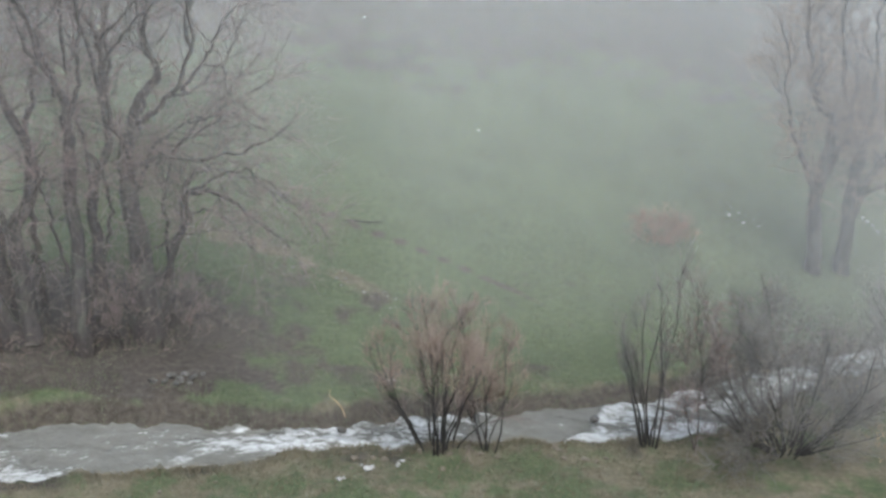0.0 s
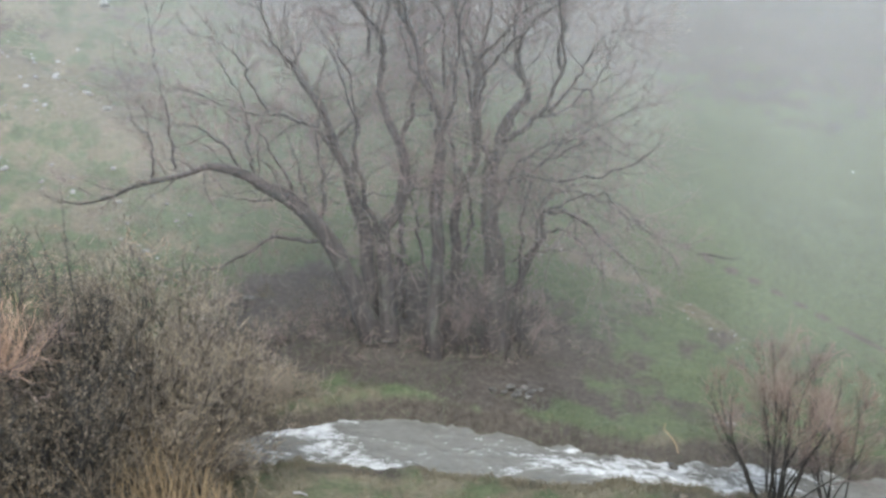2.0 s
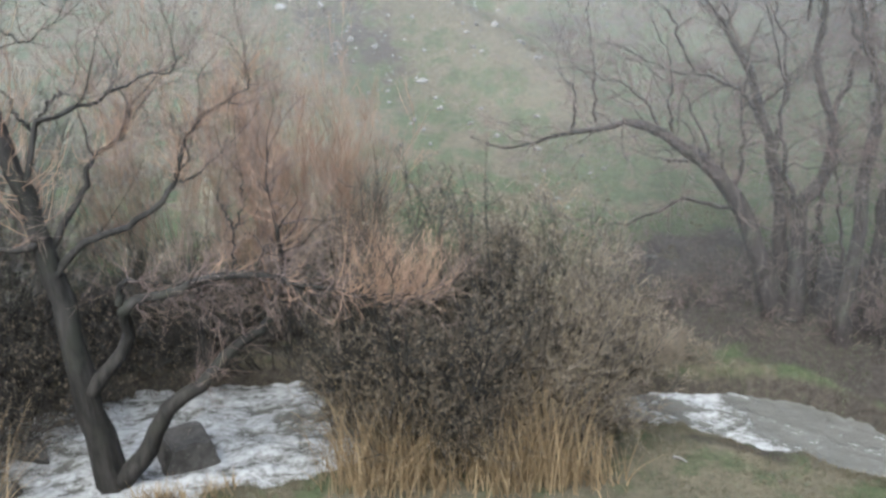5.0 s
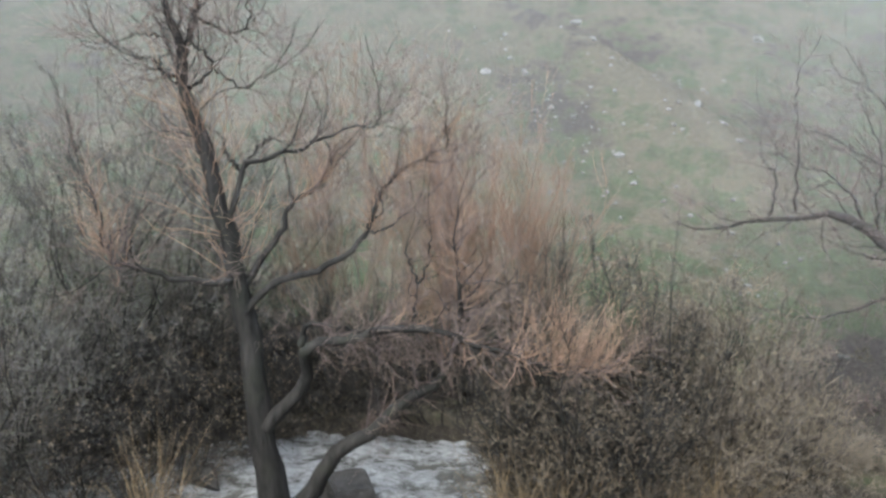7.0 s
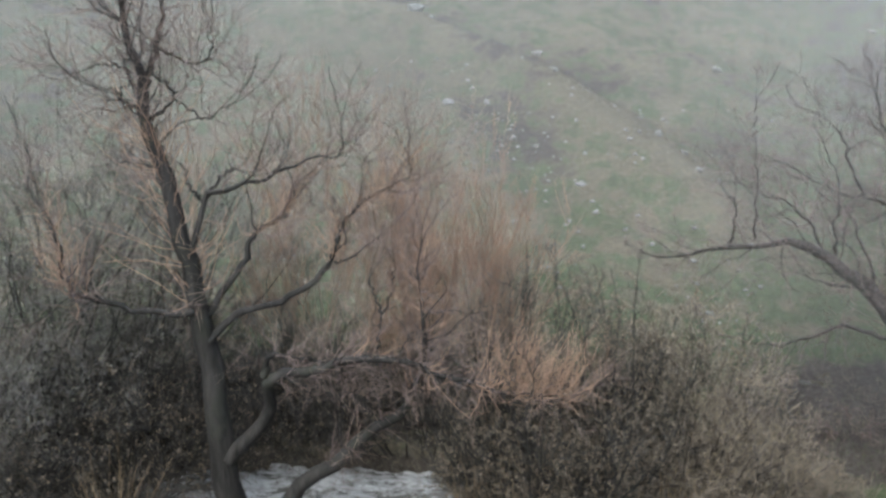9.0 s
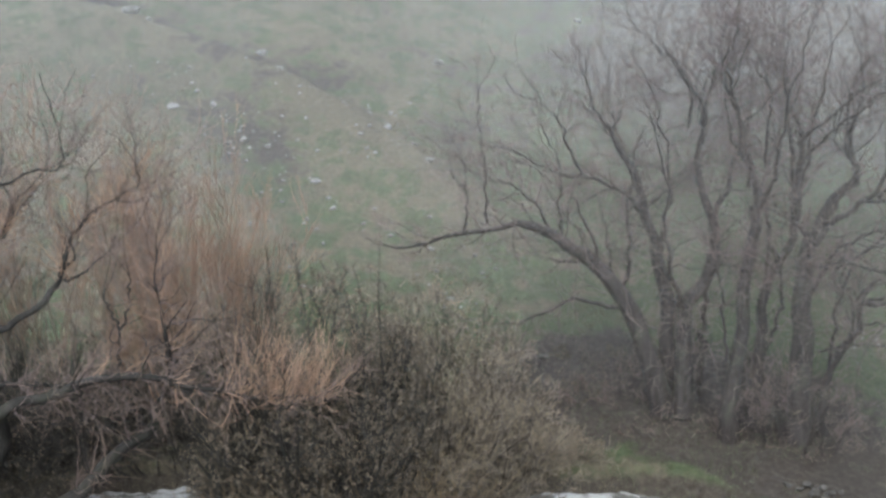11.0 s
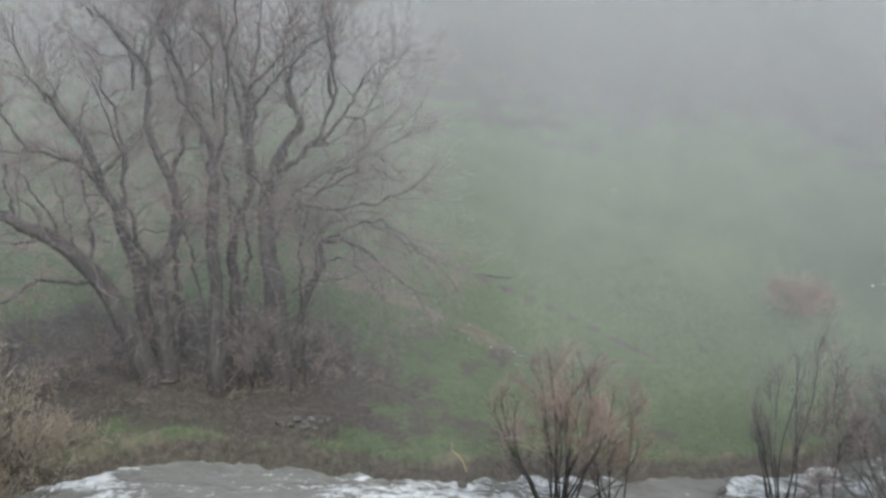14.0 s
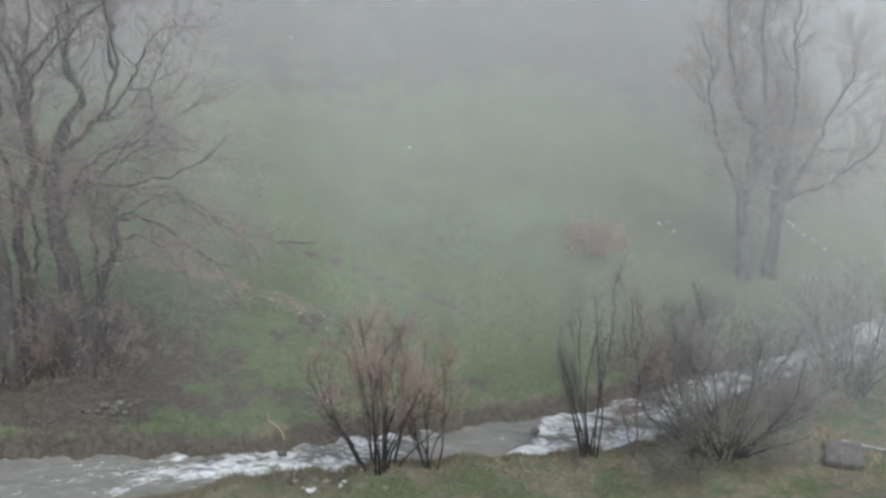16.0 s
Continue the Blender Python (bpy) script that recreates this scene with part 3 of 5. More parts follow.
def shrub(name, az, r, label, seed, stems=30, height=(2.5, 3.5), spread=0.6, base=0.3, wide=1.0, deep=1.0, stem_r=(0.018, 0.03), counts=(160, 900, 3000), lengths=((0.5, 1.1), (0.3, 0.7), (0.15, 0.4)), mats=None, leaves=0, leaf_mat=None, leaf=0.04, up=0.2, group="", lo=0.3, shift=(0.0, 0.0), fine=0.0036, bow=0.0, sink=0.15, haze=0.0, tight=1.0, dome=None):
    """A many-stemmed bare shrub on the ground: each stem, branches, twigs and what leaves still hang."""
    rng = np.random.default_rng(seed)
    mats = mats or (BARK_DARK, TWIG_DARK, TWIG_DARK)
    x, y = spot(az, r)
    gz = float(ground(x, y))
    root = empty(name, x, y, gz, az, label, "shrub", group)
    n = 9
    ang, q = rng.uniform(0, 2 * np.pi, stems), np.sqrt(rng.uniform(0, 1, stems))
    foot = np.stack([base * q * np.cos(ang) * wide, base * q * np.sin(ang) * deep, np.full(stems, -sink)], 1)
    d = np.stack([spread * q * np.cos(ang) * wide + shift[0], spread * q * np.sin(ang) * deep + shift[1], np.ones(stems)], 1)
    d += rng.normal(scale=0.07, size=d.shape)
    H = rng.uniform(*height, stems) * (1 - 0.28 * q * q)
    outw = np.stack([np.cos(ang) * q, np.sin(ang) * q, 0 * q], 1)
    pts = [foot]
    for i in range(n - 1):
        d = d + 0.13 * tight * rng.normal(size=d.shape) + bow * outw * (1 if i < 4 else -1)
        e = d / np.linalg.norm(d, axis=1, keepdims=True)
        pts.append(pts[-1] + e * (H / (n - 1))[:, None])
    P = rounded(np.stack(pts, 1), dome, rng)
    R = rng.uniform(*stem_r, stems)[:, None] * np.linspace(1, 0.22, n)
    for i in range(stems):
        line_part("stem", P[i : i + 1], R[i : i + 1], 6, mats[0], root)
    mid = np.array([0, 0, H.mean() * 0.35])
    P1, R1 = spawn(P, R, counts[0], rng, lengths[0], (20 * tight, 65 * tight), up, 0.26 * tight, 6, lo, 1.0, (0.55, 0.012), mid, 0.25, 0.005)
    P1 = rounded(P1, dome, rng)
    P2, R2 = spawn(P1, R1, counts[1], rng, lengths[1], (20 * tight, 65 * tight), up * 0.7, 0.3 * tight, 4, 0.15, 1.0, (0.6, 0.007), mid, 0.15, 0.0038)
    P2 = rounded(P2, dome, rng)
    P3, R3 = spawn(P2, R2, counts[2], rng, lengths[2], (20 * tight, 70 * tight), up * 0.5, 0.3 * tight, 2, 0.1, 1.0, (0.7, 0.005), mid, 0.1, fine)
    P3 = rounded(P3, dome, rng)
    high = P3[:, 0, 2] > haze * height[1]
    P3, R3 = P3[high], R3[high]
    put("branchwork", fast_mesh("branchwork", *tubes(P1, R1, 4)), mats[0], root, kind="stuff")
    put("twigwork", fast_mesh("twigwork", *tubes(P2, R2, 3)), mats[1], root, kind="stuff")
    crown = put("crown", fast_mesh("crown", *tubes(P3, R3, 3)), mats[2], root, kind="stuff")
    if leaves:
        pos, _, _, _ = along(P3, R3, leaves, rng, 0.2, 1.0)
        put("foliage", fast_mesh("foliage", *scraps(pos, leaf, rng, 1.1), False), leaf_mat or LEAF_TAN, crown, kind="stuff")
    return root


# the clump of old trees on the far bank: (u, height) along a plane across the view
CLUMP_AZ, CLUMP_R, CLUMP_Z = 19.0, 19.0, 1.1
GROVE = "grove of bare trees on the far bank"


def clump_tree(seed, limbs, label, **kw):
    limbs = [(p, d, a * (0.95 if i == 0 else 0.64), b * 0.6) for i, (p, d, a, b) in enumerate(limbs)]
    return tree("bare_tree", CLUMP_AZ, CLUMP_R, CLUMP_Z, limbs, label, GROVE, seed, shoots=(TWIG_GREY, TWIG_MAUVE), fine=0.0025, shag=500 if seed == 16 else 160, stout=0.0115, **kw)


clump_tree(11, [
    ([(-1.55, 0.0), (-1.75, 0.6), (-2.05, 1.5), (-2.46, 2.28), (-3.0, 2.97), (-3.47, 3.14), (-3.87, 3.38), (-4.27, 3.51), (-4.8, 3.36), (-5.7, 3.18), (-6.45, 2.9)], (0, -0.8), 0.23, 0.025),
    ([(-2.46, 2.17), (-2.39, 3.04), (-2.41, 4.1), (-2.36, 4.85)], (0, 0.3), 0.075, 0.02),
    ([(-2.2, 1.9), (-2.8, 2.1), (-3.4, 2.03), (-4.04, 1.74), (-4.47, 1.56), (-5.46, 1.51)], (0, -0.9), 0.07, 0.015),
    ([(-3.57, 3.14), (-3.65, 3.65), (-3.66, 4.43), (-3.9, 5.1)], (-0.3, -0.1), 0.05, 0.015),
    ([(-3.05, 2.9), (-3.5, 2.85), (-4.0, 2.9)], (-0.2, -0.6), 0.04, 0.015),
    ([(-2.6, 2.4), (-2.75, 3.2), (-2.9, 3.9)], (0, 0.5), 0.05, 0.015),
    ([(-3.26, 4.48), (-3.54, 4.99), (-3.66, 5.41), (-4.01, 5.71)], (-0.1, -0.3), 0.05, 0.012),
    ([(-5.01, 3.46), (-4.99, 3.89), (-5.04, 4.53), (-5.17, 5.16), (-5.19, 5.83)], (-0.5, -0.7), 0.035, 0.008),
    ([(-5.44, 3.25), (-5.38, 3.73), (-5.46, 4.15), (-5.57, 4.2), (-5.69, 4.42)], (-0.6, -0.7), 0.04, 0.01),
    ([(-3.86, 3.38), (-4.15, 3.93), (-4.55, 4.23), (-4.95, 4.32)], (-0.3, -0.7), 0.04, 0.01),
    ([(-2.94, 3.01), (-3.33, 3.95), (-3.83, 4.35), (-4.33, 4.63)], (-0.2, 0.4), 0.04, 0.01),
], "leaning bare tree with a long low limb over brambles", counts=(56, 330, 2500), up=0.05)
clump_tree(12, [
    ([(-1.5, 0.0), (-1.53, 0.6), (-1.63, 1.96), (-1.78, 2.84), (-1.98, 3.58), (-2.32, 4.41), (-2.61, 5.02), (-2.9, 5.31), (-3.18, 6.0)], (0.5, 0.2), 0.19, 0.025),
    ([(-1.98, 3.58), (-2.25, 3.95), (-2.52, 4.25), (-2.92, 4.4), (-3.52, 4.46), (-4.3, 4.75)], (0.4, -0.4), 0.08, 0.02),
    ([(-1.85, 3.1), (-1.7, 4.2), (-1.85, 5.3), (-2.2, 6.2)], (0.4, 1.0), 0.07, 0.02),
    ([(-2.1, 4.0), (-1.65, 4.4), (-1.3, 4.9)], (0.5, 1.0), 0.05, 0.02),
    ([(-2.42, 4.71), (-2.68, 5.08), (-2.91, 5.38), (-3.08, 5.69), (-3.21, 6.09)], (0.3, 0.1), 0.055, 0.012),
    ([(-2.11, 3.98), (-2.51, 4.8), (-2.75, 5.49), (-2.89, 6.08)], (0.3, 0.8), 0.05, 0.01),
    ([(-1.45, 5.43), (-1.46, 6.13), (-1.68, 6.52), (-1.94, 6.72), (-2.11, 6.84)], (0.4, 0.2), 0.05, 0.012),
], "bare grey tree with ascending forked limbs", counts=(46, 290, 2200), up=0.06)
clump_tree(13, [
    ([(-1.3, 0.1), (-1.31, 0.72), (-1.36, 2.08), (-1.05, 2.64), (-0.92, 3.18), (-0.96, 3.82), (-1.21, 4.44), (-1.26, 5.15), (-1.21, 5.65), (-1.41, 6.04), (-1.8, 6.61)], (0.1, 0.1), 0.18, 0.02),
    ([(-1.36, 2.08), (-1.58, 2.7), (-1.72, 3.48), (-1.75, 4.4), (-2.0, 5.3)], (0.1, -0.4), 0.10, 0.02),
    ([(-0.96, 3.82), (-0.72, 4.6), (-0.72, 5.36), (-0.92, 6.15), (-1.0, 6.9)], (0.1, 0.6), 0.09, 0.02),
    ([(-0.95, 0.5), (-0.98, 1.7), (-0.95, 2.7)], (0.6, 0.2), 0.11, 0.08),
    ([(-1.26, 5.15), (-1.17, 5.83), (-1.08, 6.42), (-1.16, 6.99)], (0.1, 0.4), 0.05, 0.012),
    ([(-0.72, 4.61), (-0.52, 5.35), (-0.44, 6.04), (-0.55, 6.72)], (0.1, 0.9), 0.045, 0.01),
], "bare grey tree forking low above the leaf litter", counts=(46, 290, 2200), up=0.06)
clump_tree(14, [
    ([(-0.45, 0.0), (-0.4, 0.4), (-0.31, 1.77), (-0.24, 3.62), (-0.22, 4.36), (-0.46, 4.87), (-0.62, 5.57), (-0.82, 6.15), (-0.88, 6.73)], (-0.3, -0.2), 0.165, 0.02),
    ([(-0.24, 3.9), (0.05, 4.9), (0.15, 5.9), (0.35, 6.9)], (-0.3, -0.8), 0.08, 0.02),
    ([(-0.5, 1.2), (-0.65, 2.2), (-0.8, 2.9), (-0.82, 3.3)], (-0.3, -0.6), 0.05, 0.02),
    ([(-0.38, 4.45), (-0.55, 5.28), (-0.77, 6.19), (-0.93, 6.44), (-0.83, 6.79), (-0.77, 7.19)], (-0.3, -0.5), 0.07, 0.012),
    ([(-0.13, 4.86), (-0.15, 5.56), (-0.16, 6.11), (-0.4, 6.45), (-0.23, 6.75), (-0.14, 7.0)], (-0.3, 0.2), 0.05, 0.01),
], "slender bare tree with an upright trunk", counts=(42, 250, 2000), up=0.07)
clump_tree(15, [
    ([(-0.1, 0.0), (-0.08, 0.4), (0.0, 1.78), (0.05, 2.88), (0.37, 3.64), (0.38, 5.19), (0.22, 5.78), (0.0, 6.56)], (0.4, 0.3), 0.15, 0.02),
    ([(0.05, 2.8), (-0.02, 3.6), (-0.12, 4.5), (0.0, 5.3)], (0.4, 0.9), 0.085, 0.02),
    ([(0.38, 4.9), (0.75, 5.3), (1.15, 5.75), (1.7, 6.2)], (0.3, -0.4), 0.06, 0.015),
    ([(0.1, 1.5), (0.3, 2.3), (0.25, 3.0)], (0.4, 0.1), 0.07, 0.04),
    ([(0.33, 4.26), (0.29, 5.2), (0.11, 5.96), (0.03, 6.56), (-0.02, 7.05)], (0.3, 0.2), 0.08, 0.012),
    ([(0.37, 5.28), (0.96, 5.83), (1.14, 6.14), (1.54, 6.3)], (0.2, -0.2), 0.055, 0.012),
    ([(0.96, 5.83), (1.12, 6.04), (1.24, 6.59), (1.41, 6.74)], (0.2, 0.1), 0.04, 0.01),
], "bare tree with a crooked trunk and rising limbs", counts=(42, 250, 2000), up=0.07)
clump_tree(16, [
    ([(0.75, 0.0), (0.75, 0.42), (0.74, 1.79), (0.65, 2.89), (0.68, 3.54), (0.92, 4.18), (1.3, 4.7), (1.17, 5.51), (1.22, 6.59)], (0, 0.2), 0.26, 0.02),
    ([(0.72, 3.45), (1.0, 3.9), (1.42, 4.29), (1.89, 5.02), (1.87, 6.22), (1.78, 7.0)], (0, -0.5), 0.11, 0.02),
    ([(0.7, 3.2), (1.3, 3.25), (1.88, 3.14), (2.5, 3.2), (3.11, 3.38)], (0, -0.6), 0.07, 0.02),
    ([(0.66, 3.4), (0.45, 4.0), (0.55, 4.8), (0.6, 5.8), (0.75, 6.8)], (0, 0.8), 0.10, 0.02),
    ([(1.4, 4.3), (2.0, 4.5), (2.5, 5.0), (2.84, 5.6)], (-0.2, 0.6), 0.05, 0.015),
    ([(0.72, 2.6), (1.2, 3.5), (2.0, 3.9), (2.9, 4.3)], (0, 0.5), 0.07, 0.02),
    ([(0.96, 4.06), (1.31, 4.81), (1.16, 5.18), (1.12, 6.04), (1.28, 6.76)], (0, 0.3), 0.06, 0.012),
    ([(1.91, 5.03), (1.91, 5.86), (1.92, 6.26), (1.9, 6.85), (1.85, 7.34)], (0, -0.2), 0.06, 0.012),
    ([(1.7, 4.4), (2.12, 4.94), (2.34, 5.36), (2.68, 5.75), (2.94, 5.83)], (-0.1, 0.3), 0.055, 0.01),
    ([(2.07, 4.82), (2.44, 4.74), (2.46, 4.42), (2.63, 4.11)], (-0.1, -0.3), 0.03, 0.008),
    ([(1.16, 3.13), (1.94, 3.68), (2.53, 3.91), (3.05, 3.61)], (0, 0.3), 0.05, 0.01),
], "stout old bare tree with an ivy-thick trunk", counts=(72, 400, 2900), up=0.06)
clump_tree(17, [
    ([(1.15, 0.0), (1.18, 0.43), (1.33, 1.47), (1.57, 2.15), (1.7, 2.59), (2.23, 2.49), (2.67, 2.06), (3.12, 1.62)], (0.3, -0.2), 0.10, 0.02),
    ([(1.57, 2.15), (2.04, 2.16), (2.48, 1.72), (2.71, 1.39)], (0.2, -0.4), 0.04, 0.012),
    ([(1.6, 2.3), (1.55, 2.7), (1.9, 2.95), (2.5, 2.85), (3.1, 2.45), (3.8, 2.0)], (0.2, 0.4), 0.05, 0.012),
    ([(1.0, 1.6), (1.5, 1.75), (2.0, 1.8)], (0.2, -0.3), 0.03, 0.012),
    ([(1.25, 1.1), (1.2, 2.2), (1.45, 3.2), (2.1, 4.0), (2.7, 4.6)], (0.3, 0.6), 0.06, 0.015),
    ([(1.7, 2.6), (2.4, 2.85), (3.02, 2.65), (3.57, 2.12)], (0.2, -0.4), 0.045, 0.008),
    ([(1.48, 1.83), (1.59, 2.61), (2.18, 3.05), (2.9, 2.97)], (0.2, 0.3), 0.04, 0.008),
], "low bare tree with arching drooping limbs", counts=(52, 340, 2500), up=-0.01)

# the old willow leaning over the stream on the near bank
WILLOW = tree("willow_tree", 62.0, 14.6, 1.05, [
    ([(-0.0, -0.03), (-0.12, 0.61), (-0.19, 1.18), (-0.21, 1.91), (-0.26, 2.71), (-0.34, 3.32), (-0.41, 3.91), (-0.52, 4.49), (-0.65, 5.05), (-0.75, 5.71), (-0.85, 6.13), (-0.93, 6.5), (-0.93, 6.87), (-1.01, 7.12), (-1.06, 7.44), (-1.08, 7.79), (-1.09, 8.27)], (0, 0.1), 0.22, 0.025),
    ([(0.08, -0.04), (0.43, 0.28), (0.66, 0.62), (0.96, 0.97), (1.47, 1.3), (1.99, 1.72), (2.46, 2.09), (2.71, 2.48), (2.79, 2.92), (2.75, 3.45), (2.67, 3.97), (2.71, 4.56)], (-0.1, -1.3), 0.16, 0.01),
    ([(-0.13, 1.49), (0.21, 1.87), (0.45, 2.21), (0.5, 2.61), (0.66, 2.76), (1.18, 2.82), (1.59, 2.89), (2.33, 2.84), (2.84, 2.61), (3.44, 2.38), (4.05, 2.18), (4.51, 2.08), (4.96, 2.03)], (-0.1, -2.0), 0.115, 0.01),
    ([(-0.32, 3.32), (0.18, 3.75), (0.66, 3.88), (1.06, 4.03), (1.3, 4.22), (1.46, 4.38), (1.59, 4.66), (1.71, 4.98), (1.87, 5.19), (2.15, 5.36), (2.43, 5.48), (2.57, 5.66), (2.55, 5.82)], (0, -0.4), 0.06, 0.006),
    ([(-0.38, 3.62), (-0.03, 4.13), (0.22, 4.45), (0.38, 4.68), (0.47, 4.88), (0.71, 5.06), (0.87, 5.3), (0.95, 5.51), (1.19, 5.67), (1.31, 5.79)], (0, 0.4), 0.055, 0.007),
    ([(-0.53, 4.41), (-0.37, 4.96), (-0.26, 5.33), (-0.07, 5.49), (0.2, 5.51), (0.5, 5.56), (0.73, 5.67), (0.92, 5.79), (1.27, 5.86), (1.5, 5.88), (1.59, 6.01), (1.62, 6.28)], (0, -0.2), 0.045, 0.006),
    ([(-0.41, 3.83), (-0.89, 3.77), (-1.41, 3.83), (-1.84, 4.05), (-2.05, 4.32), (-2.15, 4.62), (-2.19, 4.97), (-2.31, 5.32)], (0, -0.3), 0.05, 0.008),
    ([(-0.93, 6.8), (-0.83, 7.08), (-0.74, 7.33), (-0.67, 7.65), (-0.58, 8.13)], (0.1, 0.2), 0.055, 0.02),
    ([(0.43, 2.74), (0.51, 3.04), (0.87, 3.0), (1.27, 2.88)], (-0.3, -0.4), 0.05, 0.012),
    ([(1.48, 4.38), (1.7, 4.41), (1.94, 4.6), (2.14, 4.75)], (-0.2, -0.3), 0.02, 0.006),
    ([(-0.26, 5.33), (-0.43, 5.55), (-0.48, 5.8)], (0, 0), 0.02, 0.006),
    ([(-0.22, 5.38), (-0.06, 5.61), (0.06, 5.72), (0.18, 5.76)], (0, -0.2), 0.02, 0.006),
    ([(-0.94, 6.56), (-1.16, 6.71), (-1.31, 6.84), (-1.5, 6.9)], (0.1, -0.2), 0.025, 0.006),
    ([(-0.95, 6.83), (-1.07, 6.98), (-1.21, 7.16), (-1.35, 7.18), (-1.57, 7.15)], (0.1, 0.3), 0.022, 0.006),
    ([(-1.08, 6.94), (-1.2, 6.87), (-1.19, 6.72)], (0.1, 0.2), 0.012, 0.006),
    ([(-0.91, 6.49), (-0.73, 6.57), (-0.54, 6.73), (-0.61, 6.9), (-0.76, 7.02)], (0.1, -0.3), 0.025, 0.007),
    ([(-0.54, 6.73), (-0.33, 6.56), (-0.16, 6.46), (0.03, 6.55), (0.18, 6.63)], (0, -0.3), 0.012, 0.005),
    ([(2.0, 2.87), (2.07, 3.15), (2.13, 3.58), (2.3, 3.91), (2.34, 4.23)], (-0.6, -0.7), 0.026, 0.007),
    ([(2.13, 3.56), (2.03, 3.84), (1.97, 4.12)], (-0.6, -0.5), 0.014, 0.006),
    ([(-0.72, 7.4), (-0.53, 7.3), (-0.33, 7.2), (-0.15, 7.19), (-0.03, 7.35), (-0.03, 7.58)], (0.1, -0.2), 0.02, 0.007),
], "old dark willow with two trunks and russet shoots", "", 21, (150, 800, 3600), ((0.5, 1.5), (0.35, 0.95), (0.25, 0.7)), 0.16, (TWIG_GREY, TWIG_ROSY), BARK_DARK, 12, lo=0.33, fine=0.003, stout=0.012)



def willow_shoots(root, P, R):
    """Bright young shoots along the outer limbs and round the upper trunk."""
    rng = np.random.default_rng(77)
    bits = []
    for i, n, lo, hi, length, up in ((0, 300, 0.36, 0.62, (0.7, 1.8), 0.2), (2, 40, 0.45, 0.8, (0.4, 1.0), 0.2), (2, 480, 0.76, 1.0, (0.6, 1.7), 0.42), (1, 150, 0.6, 1.0, (0.4, 1.1), 0.35), (3, 260, 0.4, 1.0, (0.3, 0.8), 0.3), (4, 200, 0.4, 1.0, (0.3, 0.8), 0.3), (6, 200, 0.4, 1.0, (0.4, 0.9), 0.35)):
        n = int(n * 0.26)
        A, B = spawn(P[i : i + 1], R[i : i + 1], n, rng, length, (30, 80), up, 0.3, 6, lo, hi, (0.3, 0.007), None, 0, 0.0042)
        C, D = spawn(A, B, int(n * 2.2), rng, (0.2, 0.5), (20, 60), 0.15, 0.25, 4, 0.2, 1.0, (0.7, 0.004), None, 0, 0.0028)
        bits += [tubes(A, B, 4), tubes(C, D, 3)]
    put("shoot_growth", fast_mesh("shoot_growth", *join(bits)), TWIG_ORANGE, root, "orange young willow shoots", "stuff")


willow_shoots(*WILLOW[:3])

# two tall trees further down the valley
tree("poplar_tree", -21.0, 25.0, 0.0, [
    ([(-0.45, -0.1), (-0.49, 0.3), (-0.57, 1.44), (-0.59, 2.27), (-0.45, 3.23), (-0.56, 3.75), (-0.84, 4.12), (-1.08, 5.01), (-1.25, 5.88), (-1.3, 6.8)], (0, 0.1), 0.20, 0.02),
    ([(-0.62, 1.0), (-0.77, 2.25), (-1.2, 3.17), (-1.47, 4.08), (-1.6, 5.2)], (0, -0.3), 0.10, 0.02),
    ([(-0.58, 2.1), (-0.3, 2.97), (-0.08, 3.4), (-0.1, 4.6)], (0, 0.4), 0.07, 0.02),
], "tall bare tree fading into fog", "pair of tall trees in the fog", 31, (60, 420, 4600), up=0.16, shoots=(TWIG_RUSSET, TWIG_RUSSET))
tree("poplar_tree", -21.0, 25.0, 0.0, [
    ([(0.05, -0.1), (0.09, 0.23), (0.12, 1.51), (0.12, 2.47), (0.07, 3.54), (-0.32, 4.42), (-0.5, 5.67), (-0.5, 6.8)], (0.4, 0.5), 0.22, 0.02),
    ([(0.1, 2.6), (0.3, 3.68), (0.3, 4.84), (0.15, 5.7), (0.2, 6.6)], (0.4, 0.1), 0.10, 0.02),
    ([(0.12, 1.3), (0.35, 2.08), (0.67, 3.06), (0.99, 3.99), (1.37, 4.78), (1.43, 5.4)], (0.4, 0.7), 0.11, 0.02),
    ([(0.4, 2.1), (1.1, 2.49), (1.54, 2.87), (2.0, 3.3)], (0.5, 0.0), 0.06, 0.02),
], "tall bare tree fading into fog", "pair of tall trees in the fog", 32, (60, 420, 4600), up=0.16, shoots=(TWIG_RUSSET, TWIG_RUSSET))

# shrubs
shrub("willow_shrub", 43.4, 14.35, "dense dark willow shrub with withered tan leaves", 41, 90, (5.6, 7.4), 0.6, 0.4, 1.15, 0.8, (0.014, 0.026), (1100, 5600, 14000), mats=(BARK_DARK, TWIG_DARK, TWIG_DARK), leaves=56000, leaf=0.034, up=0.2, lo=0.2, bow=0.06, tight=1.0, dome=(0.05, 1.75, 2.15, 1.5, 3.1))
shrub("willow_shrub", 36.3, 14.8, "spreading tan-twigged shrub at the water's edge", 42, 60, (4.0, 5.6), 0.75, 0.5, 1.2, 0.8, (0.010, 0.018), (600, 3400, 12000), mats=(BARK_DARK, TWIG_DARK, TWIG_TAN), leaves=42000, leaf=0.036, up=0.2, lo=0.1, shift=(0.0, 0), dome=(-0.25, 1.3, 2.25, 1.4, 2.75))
OSIER_MATS = (TWIG_TAN, TWIG_RED, TWIG_RED)
